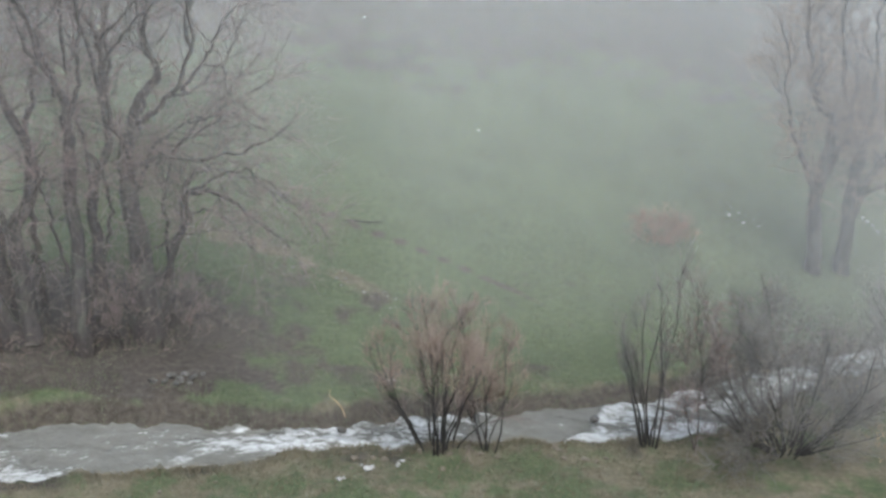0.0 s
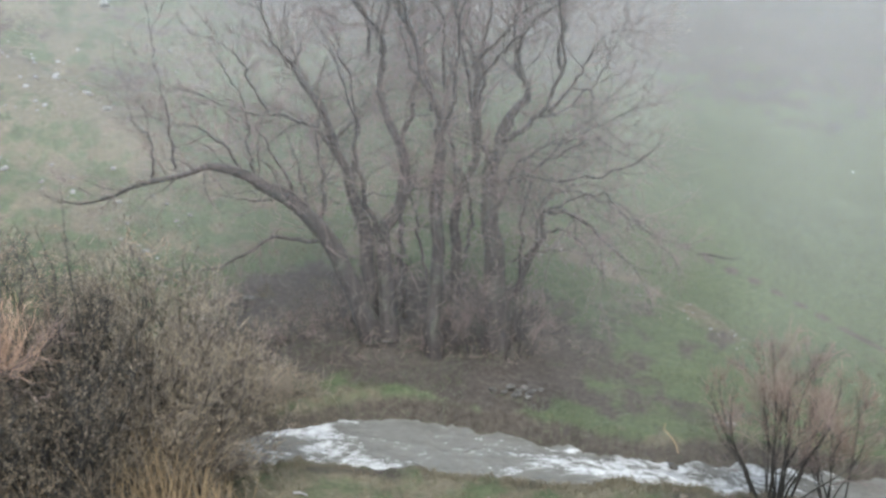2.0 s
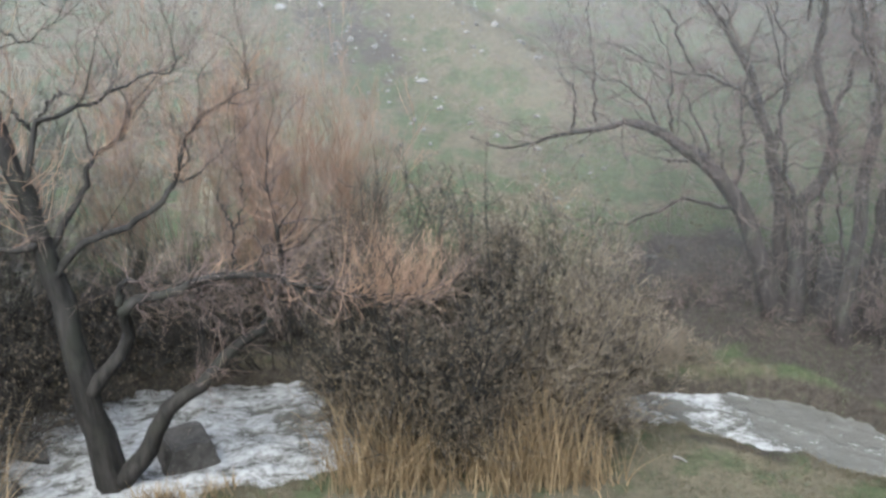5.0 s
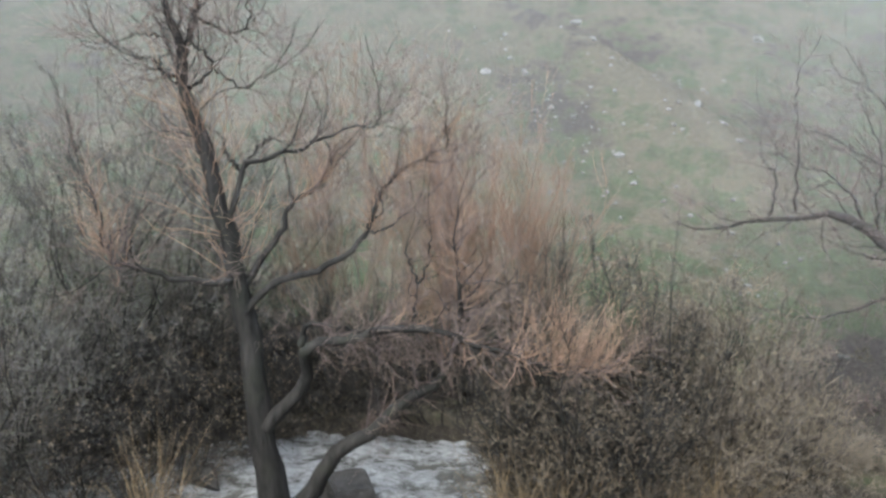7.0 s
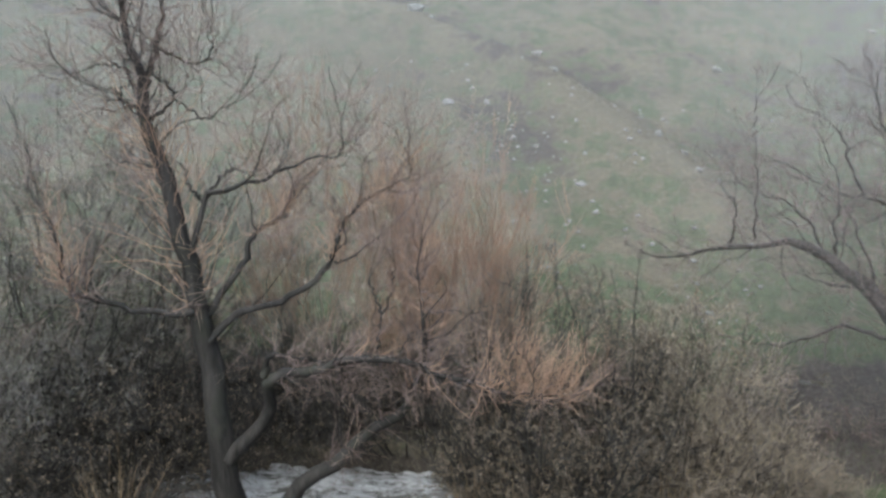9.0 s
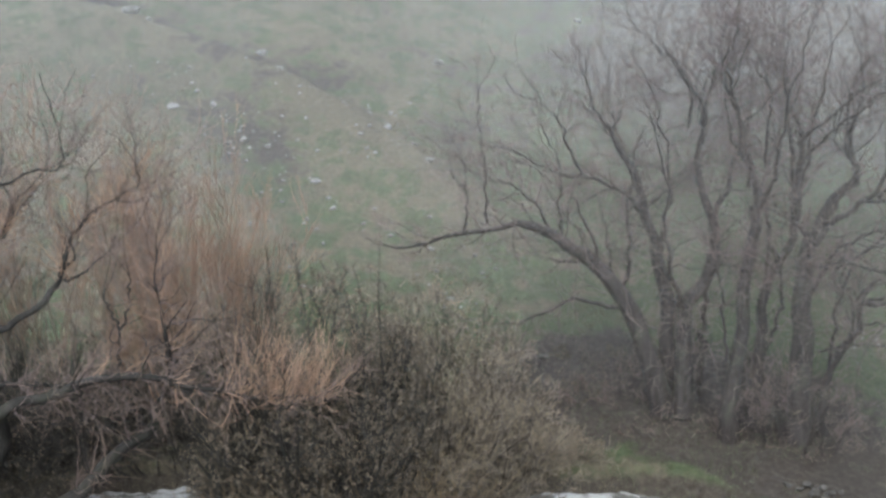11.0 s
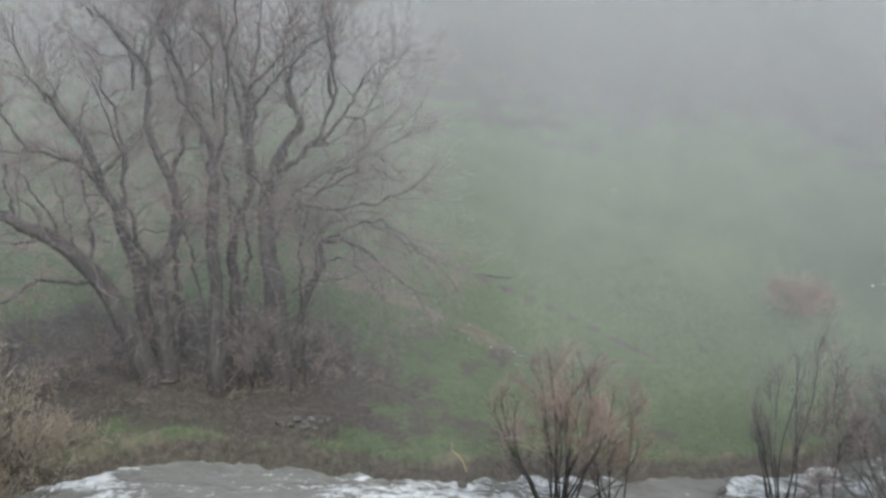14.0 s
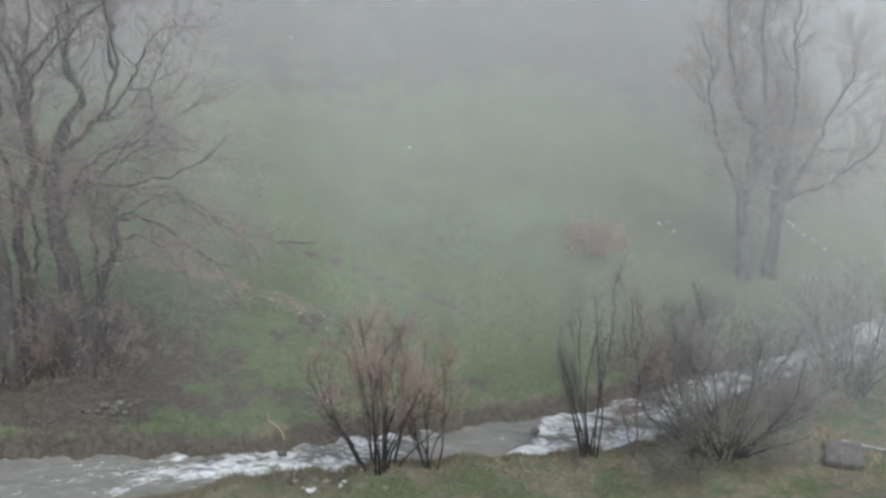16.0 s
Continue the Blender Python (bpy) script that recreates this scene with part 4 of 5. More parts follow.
shrub("osier_shrub", 49.6, 17.9, "upright russet osier shrub on the far bank", 43, 60, (3.4, 5.4), 0.08, 0.8, 1.15, 0.8, (0.008, 0.015), (300, 1500, 4600), ((0.6, 1.4), (0.4, 1.0), (0.25, 0.7)), OSIER_MATS, 0, None, 0.03, 0.3, lo=0.2, fine=0.0026, tight=0.5)
shrub("osier_shrub", 56.8, 18.3, "tall thin russet osier shrub behind the willow", 56, 44, (3.6, 6.4), 0.12, 0.9, 1.3, 0.8, (0.008, 0.014), (120, 480, 1500), ((0.6, 1.4), (0.4, 1.0), (0.25, 0.7)), OSIER_MATS, 0, None, 0.03, 0.3, lo=0.3, fine=0.0026, tight=0.5)
shrub("thicket_shrub", 69.5, 17.7, "tall dark thicket overhanging the stream", 44, 56, (4.4, 6.6), 0.42, 0.8, 1.3, 0.8, (0.014, 0.024), (520, 2600, 10000), mats=(BARK_DARK, TWIG_DARK, TWIG_SMOKE), leaves=19000, leaf_mat=LEAF_SAGE, leaf=0.038, up=0.16, lo=0.08)
shrub("thicket_shrub", 77.0, 16.6, "tall dark thicket overhanging the stream", 45, 52, (4.6, 7.2), 0.42, 0.8, 1.3, 0.8, (0.014, 0.024), (460, 2400, 9000), mats=(BARK_DARK, TWIG_DARK, TWIG_SMOKE), leaves=19000, leaf_mat=LEAF_SAGE, leaf=0.038, up=0.16, lo=0.08)
shrub("thicket_shrub", 58.5, 17.7, "low brown thicket on the far bank behind the willow", 46, 60, (1.6, 2.8), 0.8, 1.2, 1.6, 0.6, (0.010, 0.018), (460, 2400, 6500), ((0.4, 0.8), (0.25, 0.6), (0.15, 0.35)), (BARK_DARK, TWIG_DARK, TWIG_DARK), 3500, leaf=0.04, up=0.1, lo=0.05)
shrub("thicket_shrub", 51.5, 17.4, "low brown thicket on the far bank behind the willow", 57, 56, (1.3, 2.4), 0.8, 1.2, 1.6, 0.6, (0.010, 0.018), (420, 2200, 6000), ((0.4, 0.8), (0.25, 0.6), (0.15, 0.35)), (BARK_DARK, TWIG_DARK, TWIG_DARK), 3500, leaf=0.04, up=0.1, lo=0.05)
shrub("thicket_shrub", 67.5, 16.75, "dark drooping thicket at the water's edge", 54, 46, (1.6, 3.2), 0.8, 0.8, 1.5, 0.7, (0.012, 0.022), (400, 2000, 4400), mats=(BARK_DARK, TWIG_DARK, TWIG_DARK), leaves=5000, leaf=0.05, up=0.04, lo=0.05, bow=0.06)
shrub("thicket_shrub", 73.5, 15.9, "dark drooping thicket at the water's edge", 55, 46, (1.4, 3.0), 0.8, 0.8, 1.4, 0.7, (0.012, 0.022), (400, 2000, 4400), mats=(BARK_DARK, TWIG_DARK, TWIG_DARK), leaves=5000, leaf=0.05, up=0.04, lo=0.05, bow=0.06)
shrub("alder_shrub", 0.45, 15.35, "bare many-stemmed shrub with russet tops by the stream", 47, 24, (2.5, 3.3), 0.36, 0.28, 1.15, 0.8, (0.014, 0.022), (110, 640, 5600), ((0.4, 0.9), (0.3, 0.6), (0.14, 0.34)), (BARK_DARK, TWIG_GREY, TWIG_ROSY), 700, LEAF_TAN, 0.03, 0.12, "streamside shrubs", 0.28, fine=0.0018, haze=0.38, bow=0.08, tight=0.8, dome=(0.0, 1.5, 1.25, 1.0, 1.45))
shrub("alder_shrub", -2.7, 15.45, "bare many-stemmed shrub with russet tops by the stream", 48, 8, (1.9, 2.6), 0.16, 0.13, 1.2, 0.8, (0.013, 0.02), (44, 240, 2200), ((0.4, 0.8), (0.25, 0.5), (0.14, 0.3)), (BARK_DARK, TWIG_GREY, TWIG_ROSY), 300, LEAF_TAN, 0.03, 0.14, "streamside shrubs", 0.28, (0.02, 0), fine=0.0018, haze=0.4, bow=0.07, tight=0.8, dome=(0.0, 1.4, 0.6, 0.6, 1.3))
shrub("alder_shrub", -12.2, 16.3, "slim bare shrub with few upright stems", 49, 10, (2.6, 3.1), 0.22, 0.10, 1.2, 0.6, (0.016, 0.023), (44, 200, 500), ((0.4, 0.9), (0.25, 0.5), (0.15, 0.3)), (BARK_DARK, TWIG_SMOKE, TWIG_SMOKE), 0, None, 0.03, 0.35, "streamside shrubs", 0.4, (-0.05, 0), bow=0.03, tight=0.6)
shrub("alder_sapling", -14.7, 16.5, "single thin bare sapling on the bank", 50, 2, (2.0, 3.4), 0.06, 0.05, 1.0, 1.0, (0.012, 0.017), (26, 180, 800), ((0.4, 0.9), (0.3, 0.6), (0.2, 0.4)), (BARK_DARK, TWIG_SMOKE, TWIG_GREY), 150, LEAF_RED, 0.03, 0.12, "streamside shrubs", 0.5)
shrub("willow_shrub", -19.8, 17.1, "wide bare shrub with fanning dark stems", 61, 42, (2.8, 3.6), 0.85, 0.18, 1.05, 0.9, (0.014, 0.024), (320, 2400, 8500), ((0.5, 1.0), (0.3, 0.7), (0.2, 0.4)), (BARK_DARK, TWIG_SMOKE, TWIG_SMOKE), 1800, LEAF_TAN, 0.035, 0.18, "streamside shrubs", 0.45, fine=0.0024, bow=0.06, dome=(-0.1, 1.6, 1.5, 1.2, 1.6))
shrub("willow_shrub", -26.0, 20.6, "bare shrub blurred by fog at the bank", 52, 30, (2.2, 2.8), 0.45, 0.3, 1.0, 0.9, (0.014, 0.024), (220, 1300, 3600), ((0.4, 0.9), (0.3, 0.6), (0.2, 0.4)), (BARK_GREY, TWIG_HAZED, TWIG_HAZED), 800, LEAF_TAN, 0.035, 0.18, "streamside shrubs", 0.15, fine=0.0026)
shrub("osier_shrub", -11.7, 24.4, "low reddish shrub out in the meadow", 53, 22, (0.4, 0.75), 0.7, 0.35, 1.5, 0.9, (0.008, 0.012), (120, 600, 1500), ((0.2, 0.5), (0.2, 0.4), (0.1, 0.25)), (TWIG_RUSSET, TWIG_RUSSET, TWIG_RUSSET), 400, LEAF_RED, 0.03, 0.15, lo=0.1)

# ---------------------------------------------------------------- undergrowth round the grove
BRAMBLE = "leafless brown bramble in the litter under the trees"
for i, (az, r, h, w) in enumerate([(31.5, 19.2, 0.9, 1.6), (29.0, 19.7, 1.0, 1.6), (27.0, 19.0, 0.8, 1.5), (25.0, 20.1, 0.9, 1.5), (22.4, 19.3, 0.7, 1.3), (18.2, 19.0, 0.9, 1.4), (16.0, 19.4, 1.0, 1.4), (13.6, 19.7, 0.8, 1.5), (33.5, 18.6, 0.8, 1.5), (34.5, 20.2, 1.0, 1.6)]):
    shrub("bramble", az, r, BRAMBLE, 100 + i, 16, (h * 0.35, h * 0.75), 1.5, 0.6, w * 1.2, 1.0, (0.006, 0.010), (44, 150, 220), ((0.25, 0.5), (0.2, 0.45), (0.1, 0.25)), (BARK_GREY, TWIG_GREY, TWIG_GREY), 160, LEAF_TAN, 0.03, 0.02, "brambles under the grove", 0.1, bow=0.08)
for i, (az, r, h) in enumerate([(17.4, 18.75, 1.9), (16.5, 18.75, 2.4), (15.5, 18.9, 1.5), (19.4, 18.9, 1.4)]):
    shrub("sucker_growth", az, r, "upright grey-red suckers at the foot of a tree", 120 + i, 9, (h * 0.5, h * 1.1), 0.22, 0.34, 1.1, 0.8, (0.008, 0.014), (22, 80, 160), ((0.3, 0.7), (0.2, 0.5), (0.1, 0.3)), (BARK_GREY, TWIG_GREY, TWIG_GREY), 60, LEAF_TAN, 0.035, 0.25, "suckers in the grove", 0.2)
for i, (az, r, h) in enumerate([(29.5, 17.2, 0.3), (32.0, 17.2, 0.45), (34.2, 17.2, 0.7), (37.0, 17.3, 1.0), (39.5, 17.6, 1.2)]):
    shrub("bank_scrub", az, r, "dry tan scrub on the far bank", 130 + i, 26, (h * 0.7, h * 1.2), 0.5, 0.5, 1.5, 0.7, (0.005, 0.009), (100, 420, 900), ((0.2, 0.5), (0.15, 0.35), (0.1, 0.25)), (TWIG_TAN, TWIG_TAN, TWIG_TAN), 900, LEAF_TAN, 0.04, 0.2, "dry scrub along the bank", 0.1)


# ---------------------------------------------------------------- reeds and grass
def blades(x, y, h, rng, width=0.008, lean=0.35, segs=4, sink=0.03, z=None):
    """Curved tapering blades standing on the ground."""
    N = len(x)
    z = ground(x, y) if z is None else z
    a = rng.uniform(0, 2 * np.pi, N)
    ld = rng.uniform(0.05, 1, N) * lean
    t = np.linspace(0, 1, segs)
    bx, by = np.cos(a) * ld * h, np.sin(a) * ld * h
    P = np.stack([x[:, None] + bx[:, None] * t**1.8, y[:, None] + by[:, None] * t**1.8, z[:, None] - sink + (h * np.sqrt(np.clip(1 - 0.5 * ld**2, 0.2, 1)))[:, None] * (t - 0.18 * ld[:, None] * t**3)], 2)
    w = (width * rng.uniform(0.6, 1.3, N))[:, None] * (1 - t**1.5 * 0.92)
    b = rng.uniform(0, np.pi, N)
    S = np.stack([np.cos(b), np.sin(b), 0 * b], 1)[:, None] * w[:, :, None]
    V = np.stack([P - S, P + S], 2).reshape(-1, 3)
    base = (np.arange(N) * segs * 2)[:, None] + np.arange(segs - 1) * 2
    F = np.stack([base, base + 1, base + 3, base + 2], -1).reshape(-1, 4)
    return V, F


def reed_clump(az, r, n, height, wide, seed, label="tall straw-coloured reeds on the near bank", group="reeds on the near bank"):
    rng = np.random.default_rng(seed)
    cx, cy = spot(az, r)
    cz = float(ground(cx, cy))
    u, v = rng.normal(scale=wide, size=n).clip(-2 * wide, 2 * wide), rng.normal(scale=0.22, size=n)
    a = radians(az)
    x, y = cx + u * math.cos(a) - v * math.sin(a), cy + u * math.sin(a) + v * math.cos(a)
    h = height * rng.uniform(0.25, 1.15, n) * (0.8 + 0.4 * vnoise(u * 3.0, v * 3.0, seed))
    root = empty("reed_clump", cx, cy, cz, 0, label, "reeds", group)
    V, F = blades(x, y, h, rng, 0.010, 0.8, 6, 0.05)
    put("leaf_mass", fast_mesh("leaf_mass", V - np.array([cx, cy, cz]), F), STRAW, root, kind="stuff")
    k = n // 4
    V, F = tubes(*stalks(x[:k], y[:k], h[:k] * 1.05, rng), 3)
    put("stalk_mass", fast_mesh("stalk_mass", V - np.array([cx, cy, cz]), F), STRAW, root, kind="stuff")


def stalks(x, y, h, rng):
    N = len(x)
    t = np.linspace(0, 1, 5)
    d = rng.normal(scale=0.24, size=(N, 2))
    P = np.stack([x[:, None] + d[:, :1] * h[:, None] * t**1.5, y[:, None] + d[:, 1:] * h[:, None] * t**1.5, ground(x, y)[:, None] - 0.04 + h[:, None] * t], 2)
    return P, np.full((N, 5), 0.005) * np.linspace(1, 0.5, 5)


for i, (az, r, n, h, w) in enumerate([(34.0, 13.6, 150, 1.0, 0.28), (36.6, 13.5, 210, 1.6, 0.26), (39.0, 13.4, 200, 1.8, 0.24), (42.3, 13.35, 120, 1.1, 0.3), (45.6, 13.4, 210, 1.7, 0.26), (48.2, 13.4, 150, 1.5, 0.24)]):
    reed_clump(az, r, n, h, w, 200 + i)
reed_clump(69.2, 13.75, 150, 1.7, 0.12, 210)
reed_clump(73.5, 13.6, 70, 1.2, 0.14, 211)
reed_clump(59.6, 13.75, 260, 0.42, 0.22, 212, "low straw tuft at the willow's foot")
reed_clump(56.8, 13.7, 160, 0.35, 0.16, 213, "low straw tuft at the willow's foot")


def grass(name, lo_az, hi_az, near_side, depth, n, height, mat, label, seed, keep, width=0.006):
    rng = np.random.default_rng(seed)
    az = rng.uniform(lo_az, hi_az, n)
    near, far = banks(az)
    d = depth[0] + (depth[1] - depth[0]) * rng.uniform(0, 1, n) ** 1.3
    r = near - d if near_side else far + d
    x, y = spot(az, r)
    m = vnoise(x * 2.6, y * 2.6, seed) * 0.6 + vnoise(x * 0.8, y * 0.8, seed + 1) * 0.6
    ok = m > keep
    x, y, m = x[ok], y[ok], m[ok]
    h = rng.uniform(*height, len(x)) * (0.6 + 0.9 * (m - keep))
    V, F = blades(x, y, h, rng, width, 0.8, 3, 0.01)
    tagged(put(name, fast_mesh(name, V, F), mat), label, "grass", kind="stuff")


grass("meadow_grass", -32, 36, True, (0.15, 3.2), 40000, (0.035, 0.085), GRASS_GREEN, "short damp green grass on the near bank", 300, 0.5)
grass("dry_grass", -32, 40, True, (0.05, 3.0), 30000, (0.04, 0.10), GRASS_DRY, "dry winter grass on the near bank", 302, 0.54)
grass("bank_grass", -34, 78, True, (-0.05, 0.35), 16000, (0.06, 0.16), GRASS_DRY, "dry grass hanging over the near bank's edge", 304, 0.45)
grass("overhanging_turf", -30, 26, False, (-0.1, 0.3), 8000, (0.04, 0.09), GRASS_GREEN, "short green turf hanging over the far bank's edge", 313, 0.42)
grass("overhanging_grass", 26, 78, False, (-0.12, 0.3), 9000, (0.05, 0.12), GRASS_DRY, "dry grass hanging over the far bank's edge", 312, 0.42)
grass("far_grass", -30, 46, False, (0.3, 7.0), 40000, (0.06, 0.13), GRASS_GREEN, "short green grass on the far meadow", 306, 0.55)
grass("far_dry_grass", 27, 70, False, (0.05, 3.2), 20000, (0.04, 0.11), GRASS_DRY, "dry grass along the far bank", 308, 0.55)
grass("hill_grass", 26, 62, False, (4.0, 15.0), 34000, (0.08, 0.18), GRASS_DRY, "tufts of rough grass on the hillside", 310, 0.72, 0.009)


# ---------------------------------------------------------------- stones and odd things
def stone_mesh(name, seed, flat=0.6, cuts=3, sharp=0.35):
    bm = bmesh.new()
    bmesh.ops.create_icosphere(bm, subdivisions=cuts, radius=0.5)
    off = Vector((seed * 3.7, seed * 1.3, seed * 2.1))
    rng = random.Random(seed)
    planes = [(Vector((rng.gauss(0, 1), rng.gauss(0, 1), rng.gauss(0, 1))).normalized(), rng.uniform(0.24, 0.38)) for _ in range(12)]
    for v in bm.verts:
        p = v.co.copy()
        for nrm, dist in planes:
            over = p.dot(nrm) - dist
            if over > 0:
                p -= nrm * over
        p *= 1 + sharp * 0.2 * noise.noise(p * 3 + off) + 0.05 * noise.noise(p * 9 + off)
        p.z *= flat
        v.co = p
    me = bpy.data.meshes.new(name)
    bm.to_mesh(me)
    bm.free()
    for f in me.polygons:
        f.use_smooth = False
    return me


def stone(name, az, r, size, mat, label, seed, flat=0.6, group="", turn=0.0, tilt=0.0, sunk=0.35, cuts=3, water=False):
    x, y = spot(az, r)
    gz = float(water_level(x)) if water else float(ground(x, y))
    me = stone_mesh(name, seed, flat, cuts + 1)
    me.materials.append(mat)
    ob = new(name, me)
    s = size if isinstance(size, tuple) else (size, size, size)
    h = s[2] * flat * 0.5
    ob.matrix_world = pose(x, y, gz + h * (1 - 2 * sunk), tilt, 0, turn) @ Matrix.Diagonal((*s, 1))
    return tagged(ob, label, "stone", group)




def block_boulder(az, r, size, turn, tilt, seed, label):
    """A squarish boulder with worn corners, standing in the water."""
    bm = bmesh.new()
    bmesh.ops.create_cube(bm, size=1)
    rng = random.Random(seed)
    for v in bm.verts:
        k = 0.8 if v.co.z > 0 else 1.05
        v.co = Vector((v.co.x * k + rng.uniform(-0.08, 0.08), v.co.y * k + rng.uniform(-0.08, 0.08), v.co.z + rng.uniform(-0.06, 0.06)))
    bmesh.ops.bevel(bm, geom=bm.edges[:], offset=0.05, segments=2, affect="EDGES")
    bmesh.ops.subdivide_edges(bm, edges=bm.edges[:], cuts=3, use_grid_fill=True)
    for v in bm.verts:
        v.co += v.co.normalized() * (0.05 * noise.noise(v.co * 2.6 + Vector((seed, 0, 0))) + 0.02 * noise.noise(v.co * 8))
    me = bpy.data.meshes.new("boulder")
    bm.to_mesh(me)
    bm.free()
    me.materials.append(STONE_DARK)
    ob = new("boulder", me)
    x, y = spot(az, r)
    ob.matrix_world = pose(x, y, float(water_level(x)) + size[2] * 0.24, tilt, 6, turn) @ Matrix.Diagonal((*size, 1))
    return tagged(ob, label, "stone")


block_boulder(57.8, 14.95, (0.82, 0.72, 0.56), 72, 6, 3, "squarish dark wet boulder standing in the rapids")
stone("boulder", 66.2, 15.7, (0.9, 0.7, 0.8), STONE_DARK, "dark wet boulder at the far edge of the rapids", 6, 0.6, turn=20, sunk=0.2, water=True)
stone("boulder", 67.8, 14.9, (0.6, 0.5, 0.5), STONE_DARK, "low dark boulder in the rapids", 7, 0.6, turn=50, sunk=0.3, water=True)
for i, (az, r, s) in enumerate([(-16.2, 16.75, 0.24), (-17.0, 16.95, 0.3), (-17.6, 16.8, 0.2), (-15.8, 16.6, 0.16), (6.2, 16.3, 0.2), (18.4, 15.2, 0.12), (-8.8, 17.4, 0.2)]):
    stone("stone", az, r, (s * 1.3, s, s), STONE_DARK, "small dark stone at the water's edge", 20 + i, 0.7, "dark stones along the stream", 40 * i, sunk=0.2, cuts=2, water=True)
for i, (az, r, s) in enumerate([(4.75, 14.7, 0.24), (4.45, 14.75, 0.16), (6.5, 14.4, 0.16), (6.25, 14.42, 0.13), (2.85, 14.85, 0.2), (2.6, 14.95, 0.15), (5.1, 14.85, 0.12), (3.3, 17.25, 0.28), (3.05, 17.3, 0.16)]):
    stone("stone", az, r, (s * 0.75, s * 0.6, s * 0.6), STONE_WHITE, "small pale stone lying on the bank", 40 + i, 0.7, "pale stones on the banks", 70 * i, sunk=0.12, cuts=2)
stone("stone_slab", 23.2, 19.0, (0.55, 0.4, 0.3), CONCRETE, "flat grey stone slab under the trees", 55, 0.6, turn=20, sunk=0.2)
stone("stone_slab", 30.6, 20.6, (0.34, 0.26, 0.2), STONE_DARK, "flat pale stone among brambles", 56, 0.5, turn=10, sunk=0.2)
for i, (u, v, s) in enumerate([(-0.42, 0.05, 0.16), (-0.12, 0.18, 0.2), (0.02, 0.05, 0.22), (0.14, 0.2, 0.16), (0.26, 0.08, 0.18), (0.46, 0.22, 0.13), (-0.02, -0.1, 0.15), (0.2, -0.08, 0.13), (-0.22, 0.02, 0.14)]):
    stone("stone", 15.5 - u * 3.2, 17.35 + v, (s * 1.25, s, s), STONE_DARK, "stone in a dark heap on muddy ground", 60 + i, 0.7, "heap of dark stones on the far bank", 55 * i, sunk=0.15, cuts=2)

# pale stones over the hillside
HILL_LABEL, HILL_GROUP = "pale stone half sunk in the hillside turf", "pale stones scattered over the hillside"
SHAPES = []
for i in range(6):
    me = stone_mesh("stone", 300 + i, 0.6, 2)
    me.materials.append(STONE_PALE)
    SHAPES.append(me)


def hill_stone(az, r, s, i):
    x, y = spot(az, r)
    s = s * 0.42
    ob = new("stone", SHAPES[i % 6])
    ob.matrix_world = pose(x, y, float(ground(x, y)) + s * 0.05, 0, 0, 47 * i) @ Matrix.Diagonal((s * (1.2 + 0.12 * (i % 5)), s, s * (1.2 + 0.15 * (i % 4)), 1))
    tagged(ob, HILL_LABEL, "stone", HILL_GROUP)


for i, (az, r, s) in enumerate([(49.1, 32.5, 0.45), (53.8, 32.8, 0.3), (48.8, 31.5, 0.4), (48.0, 30.6, 0.55), (50.1, 31, 0.8), (47.4, 29.1, 0.45), (46.6, 29.2, 0.6), (45.3, 28.8, 0.4), (42.9, 27.4, 0.7), (44.8, 27.2, 0.3), (42.1, 26.4, 0.45), (43.5, 26.1, 0.35), (42.3, 26.8, 0.35), (51.7, 35.4, 1.1), (50.9, 35.3, 0.6), (47.3, 34.1, 0.7), (45.4, 35.1, 0.9), (44.6, 32.6, 0.6), (39.0, 29.1, 0.65), (37.7, 28.8, 0.5), (36.9, 27.9, 0.5), (46.4, 25.9, 0.55), (36.3, 35.2, 0.9), (29.2, 39, 0.6)]):
    hill_stone(az, r, s, i)
pick = random.Random(4)
for i in range(210):
    az = pick.gauss(46, 2.4) if i % 3 == 0 else pick.uniform(33, 56)
    hill_stone(az, pick.gauss(29, 1.0) if i % 3 == 0 else pick.uniform(22.0, 33), pick.uniform(0.12, 0.34), i)
for i in range(34):
    az = pick.uniform(2, 15)
    hill_stone(az, 23.0 - (14.4 - az) * 0.247 + pick.gauss(0, 0.3), pick.uniform(0.06, 0.2), i)
for i, (az, r, s) in enumerate([(-16.1, 26, 0.3), (-15.3, 26.3, 0.25), (-16.6, 26.4, 0.2), (-16.9, 26.1, 0.16), (-15.8, 26.5, 0.18), (-23.3, 27.8, 0.35), (-22.2, 28.4, 0.4), (-22.8, 28.0, 0.3), (-23.9, 27.6, 0.3), (-22.0, 28.6, 0.3), (-22.5, 28.3, 0.22), (-1.7, 28.8, 0.2), (4.3, 34.9, 0.35)]):
    hill_stone(az, r, s, i)


def bent_stick(name, az, r, pts, rad, mat, label, category="stick"):
    x, y = spot(az, r)
    gz = float(ground(x, y))
    q = resample(pts, 12)[None]
    v, f = tubes(q, np.linspace(rad, rad * 0.4, 12)[None], 7)
    ob = put(name, fast_mesh(name, v, f), mat)
    ob.matrix_world = pose(x, y, gz, 0, 0, az)
    return tagged(ob, label, category)


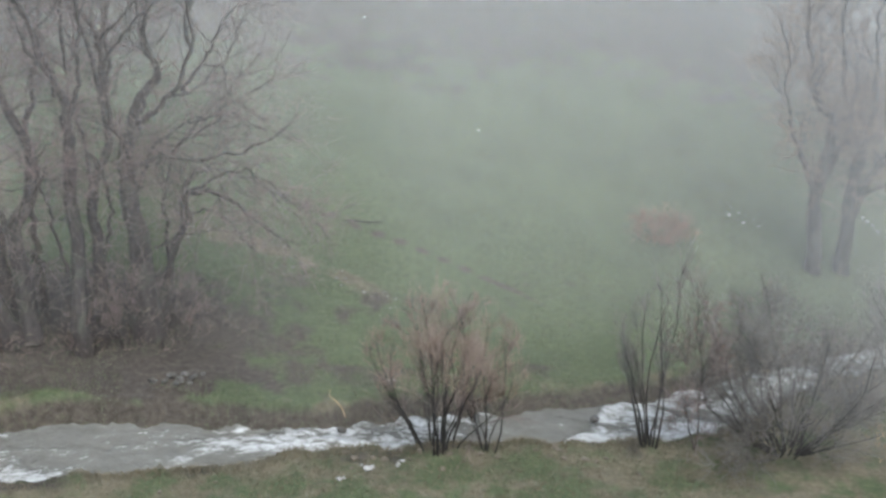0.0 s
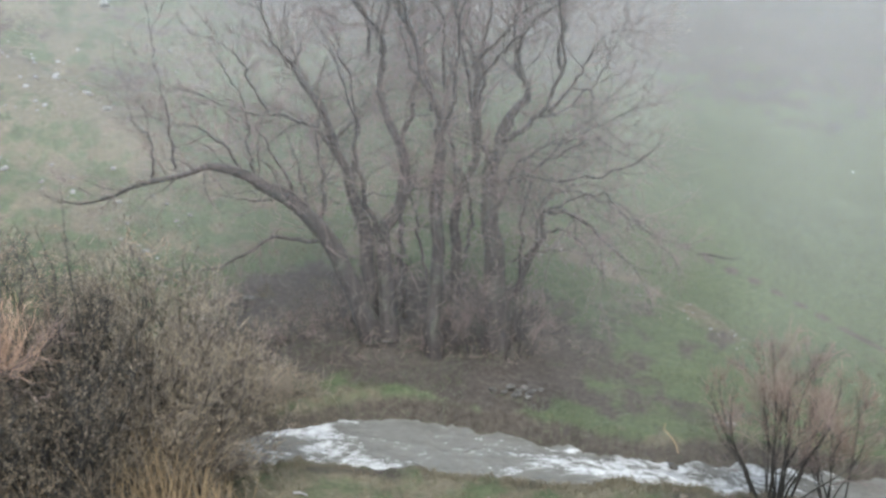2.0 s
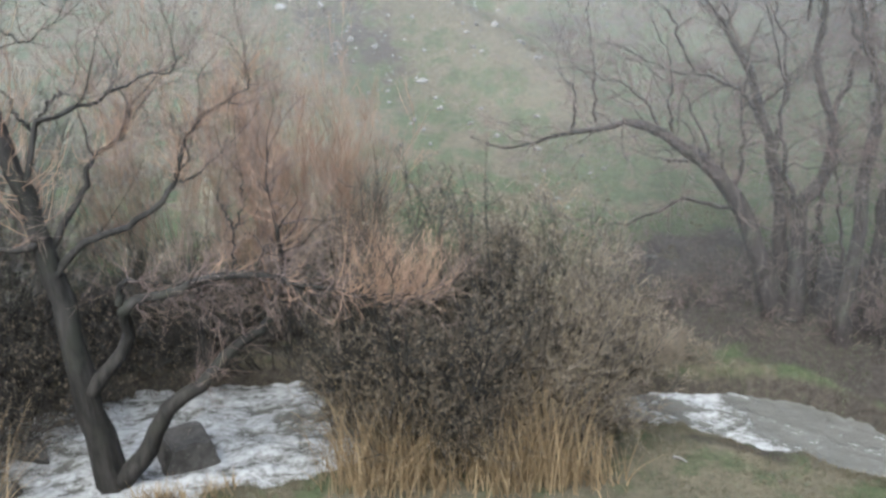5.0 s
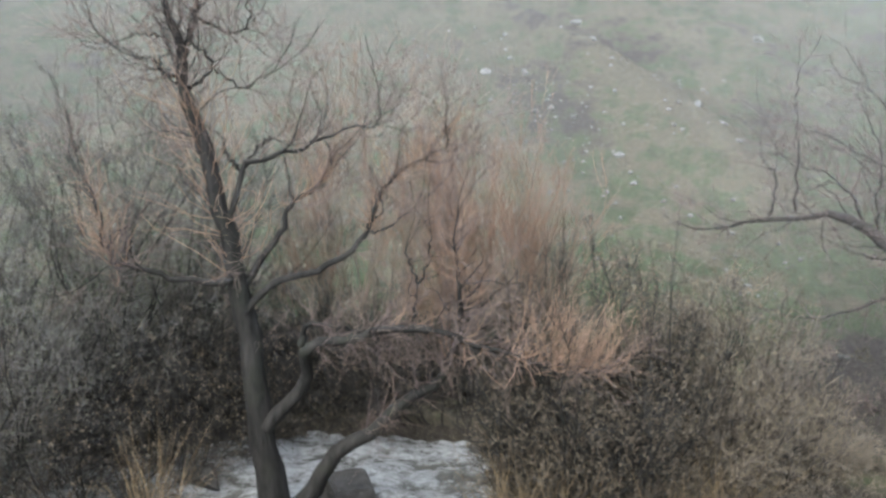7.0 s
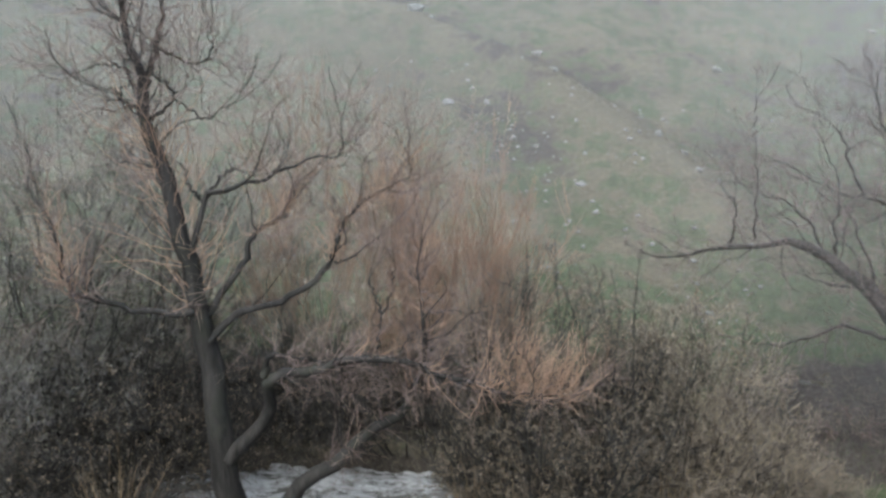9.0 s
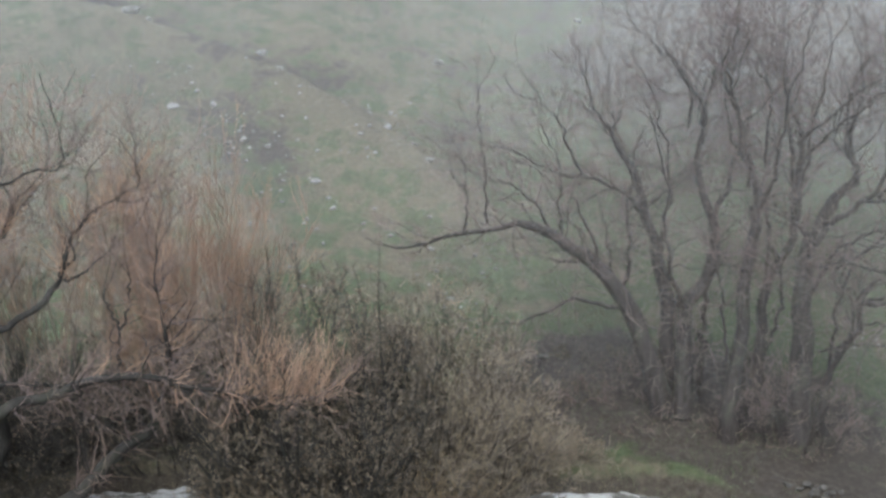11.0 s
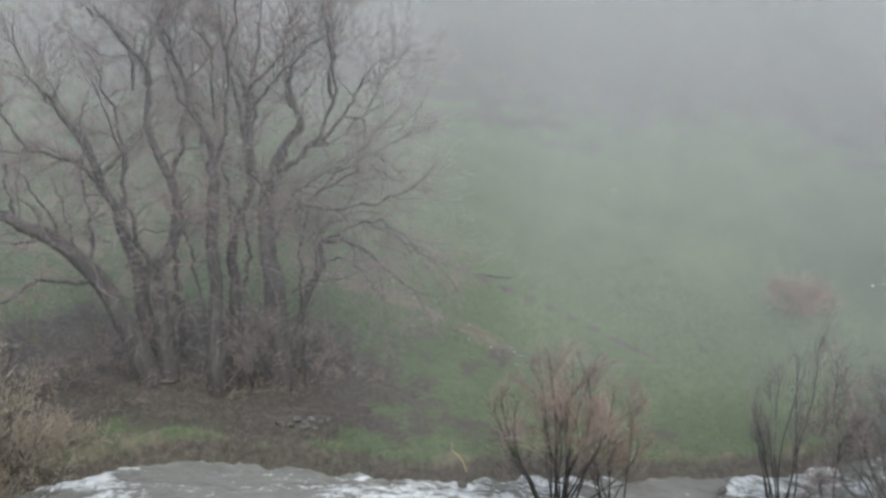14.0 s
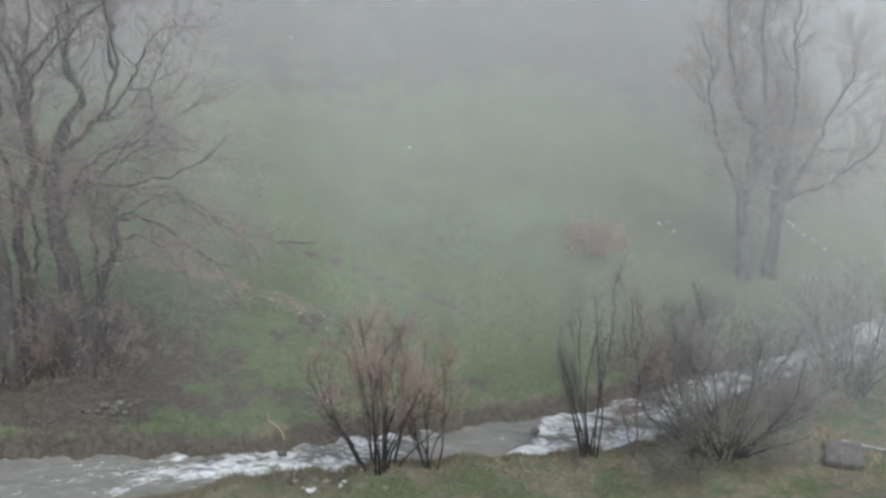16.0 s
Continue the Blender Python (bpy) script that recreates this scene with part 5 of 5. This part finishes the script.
bent_stick("dead_stalk", 6.3, 16.55, [(0.1, 0, -0.1), (0.03, 0.02, 0.14), (-0.1, 0.05, 0.3), (-0.17, 0.04, 0.36), (-0.16, 0.05, 0.5)], 0.014, STRAW, "pale dead stalk leaning over the water", "stalk")
bent_stick("fallen_branch", 5.2, 23.4, [(-0.3, 0, 0.03), (-0.05, 0.04, 0.05), (0.15, 0, 0.04), (0.35, -0.06, 0.03), (0.65, -0.05, 0.02)], 0.03, BARK_GREY, "dark fallen branch lying on the meadow", "branch")
bent_stick("driftwood", 28.5, 14.3, [(-0.1, 0.05, 0.03), (0, 0, 0.05), (0.1, -0.06, 0.03)], 0.025, BARK_PALE, "short bleached piece of driftwood on the grass", "driftwood")
clod = random.Random(12)
for i in range(44):
    az = clod.choice((clod.gauss(-6.5, 2.2), clod.gauss(3.5, 2.0), clod.uniform(-14, 24)))
    size = clod.uniform(0.05, 0.15)
    stone("earth_clod", az, float(banks(az)[0]) - abs(clod.gauss(0.25, 0.35)) - 0.08, (size * 1.5, size, size * 0.8), EARTH, "crumbled brown clod on the eroded bank", 400 + i % 7, 0.6, "clods along the near bank's edge", 33 * i, sunk=0.3, cuts=1)
for i, (az, u, h) in enumerate([(48.9, -0.2, 1.2), (47.6, 0.3, 1.0)]):
    bent_stick("bare_branch", az, 13.9, [(0, 0, 0), (u * 0.4, 0.1, h * 0.4), (u * 0.6, 0.2, h * 0.75), (u * 1.6, 0.3, h)], 0.014, BARK_DARK, "thin dark branch sticking out over the water", "branch")


def concrete_block():
    x, y = spot(-26.3, 17.6)
    root = empty("concrete_block", x, y, float(ground(x, y)), -20, "weathered concrete block half sunk in straw", "block")
    for name, (sx, sy, sz), (ox, oy, oz) in (("slab", (0.66, 0.74, 0.08), (0, 0, 0.13)), ("base", (0.58, 0.66, 0.18), (0.0, 0.0, 0.0))):
        bm = bmesh.new()
        bmesh.ops.create_cube(bm, size=1)
        for v in bm.verts:
            v.co = Vector((v.co.x * sx * (0.92 if v.co.z > 0 else 1.0), v.co.y * sy, v.co.z * sz)) + Vector((ox, oy, oz))
        bmesh.ops.bevel(bm, geom=bm.edges[:], offset=0.015, segments=2, affect="EDGES")
        me = bpy.data.meshes.new(name)
        bm.to_mesh(me)
        bm.free()
        put(name, me, CONCRETE, root)
    bent_stick("fence_pole", -28.6, 18.2, [(-0.8, 0, 0.05), (0, 0, 0.06), (0.9, 0.05, 0.05)], 0.035, BARK_PALE, "bleached wooden pole lying in dry grass", "pole")


concrete_block()
for i, (az, r) in enumerate([(-25.6, 17.9), (-26.0, 17.5), (-27.6, 17.3), (-28.4, 17.9), (-25.2, 18.3), (-29.5, 17.5)]):
    reed_clump(az, r, 60, 0.27, 0.18, 230 + i, "low dry straw beside a concrete block", "dry straw on the near meadow")
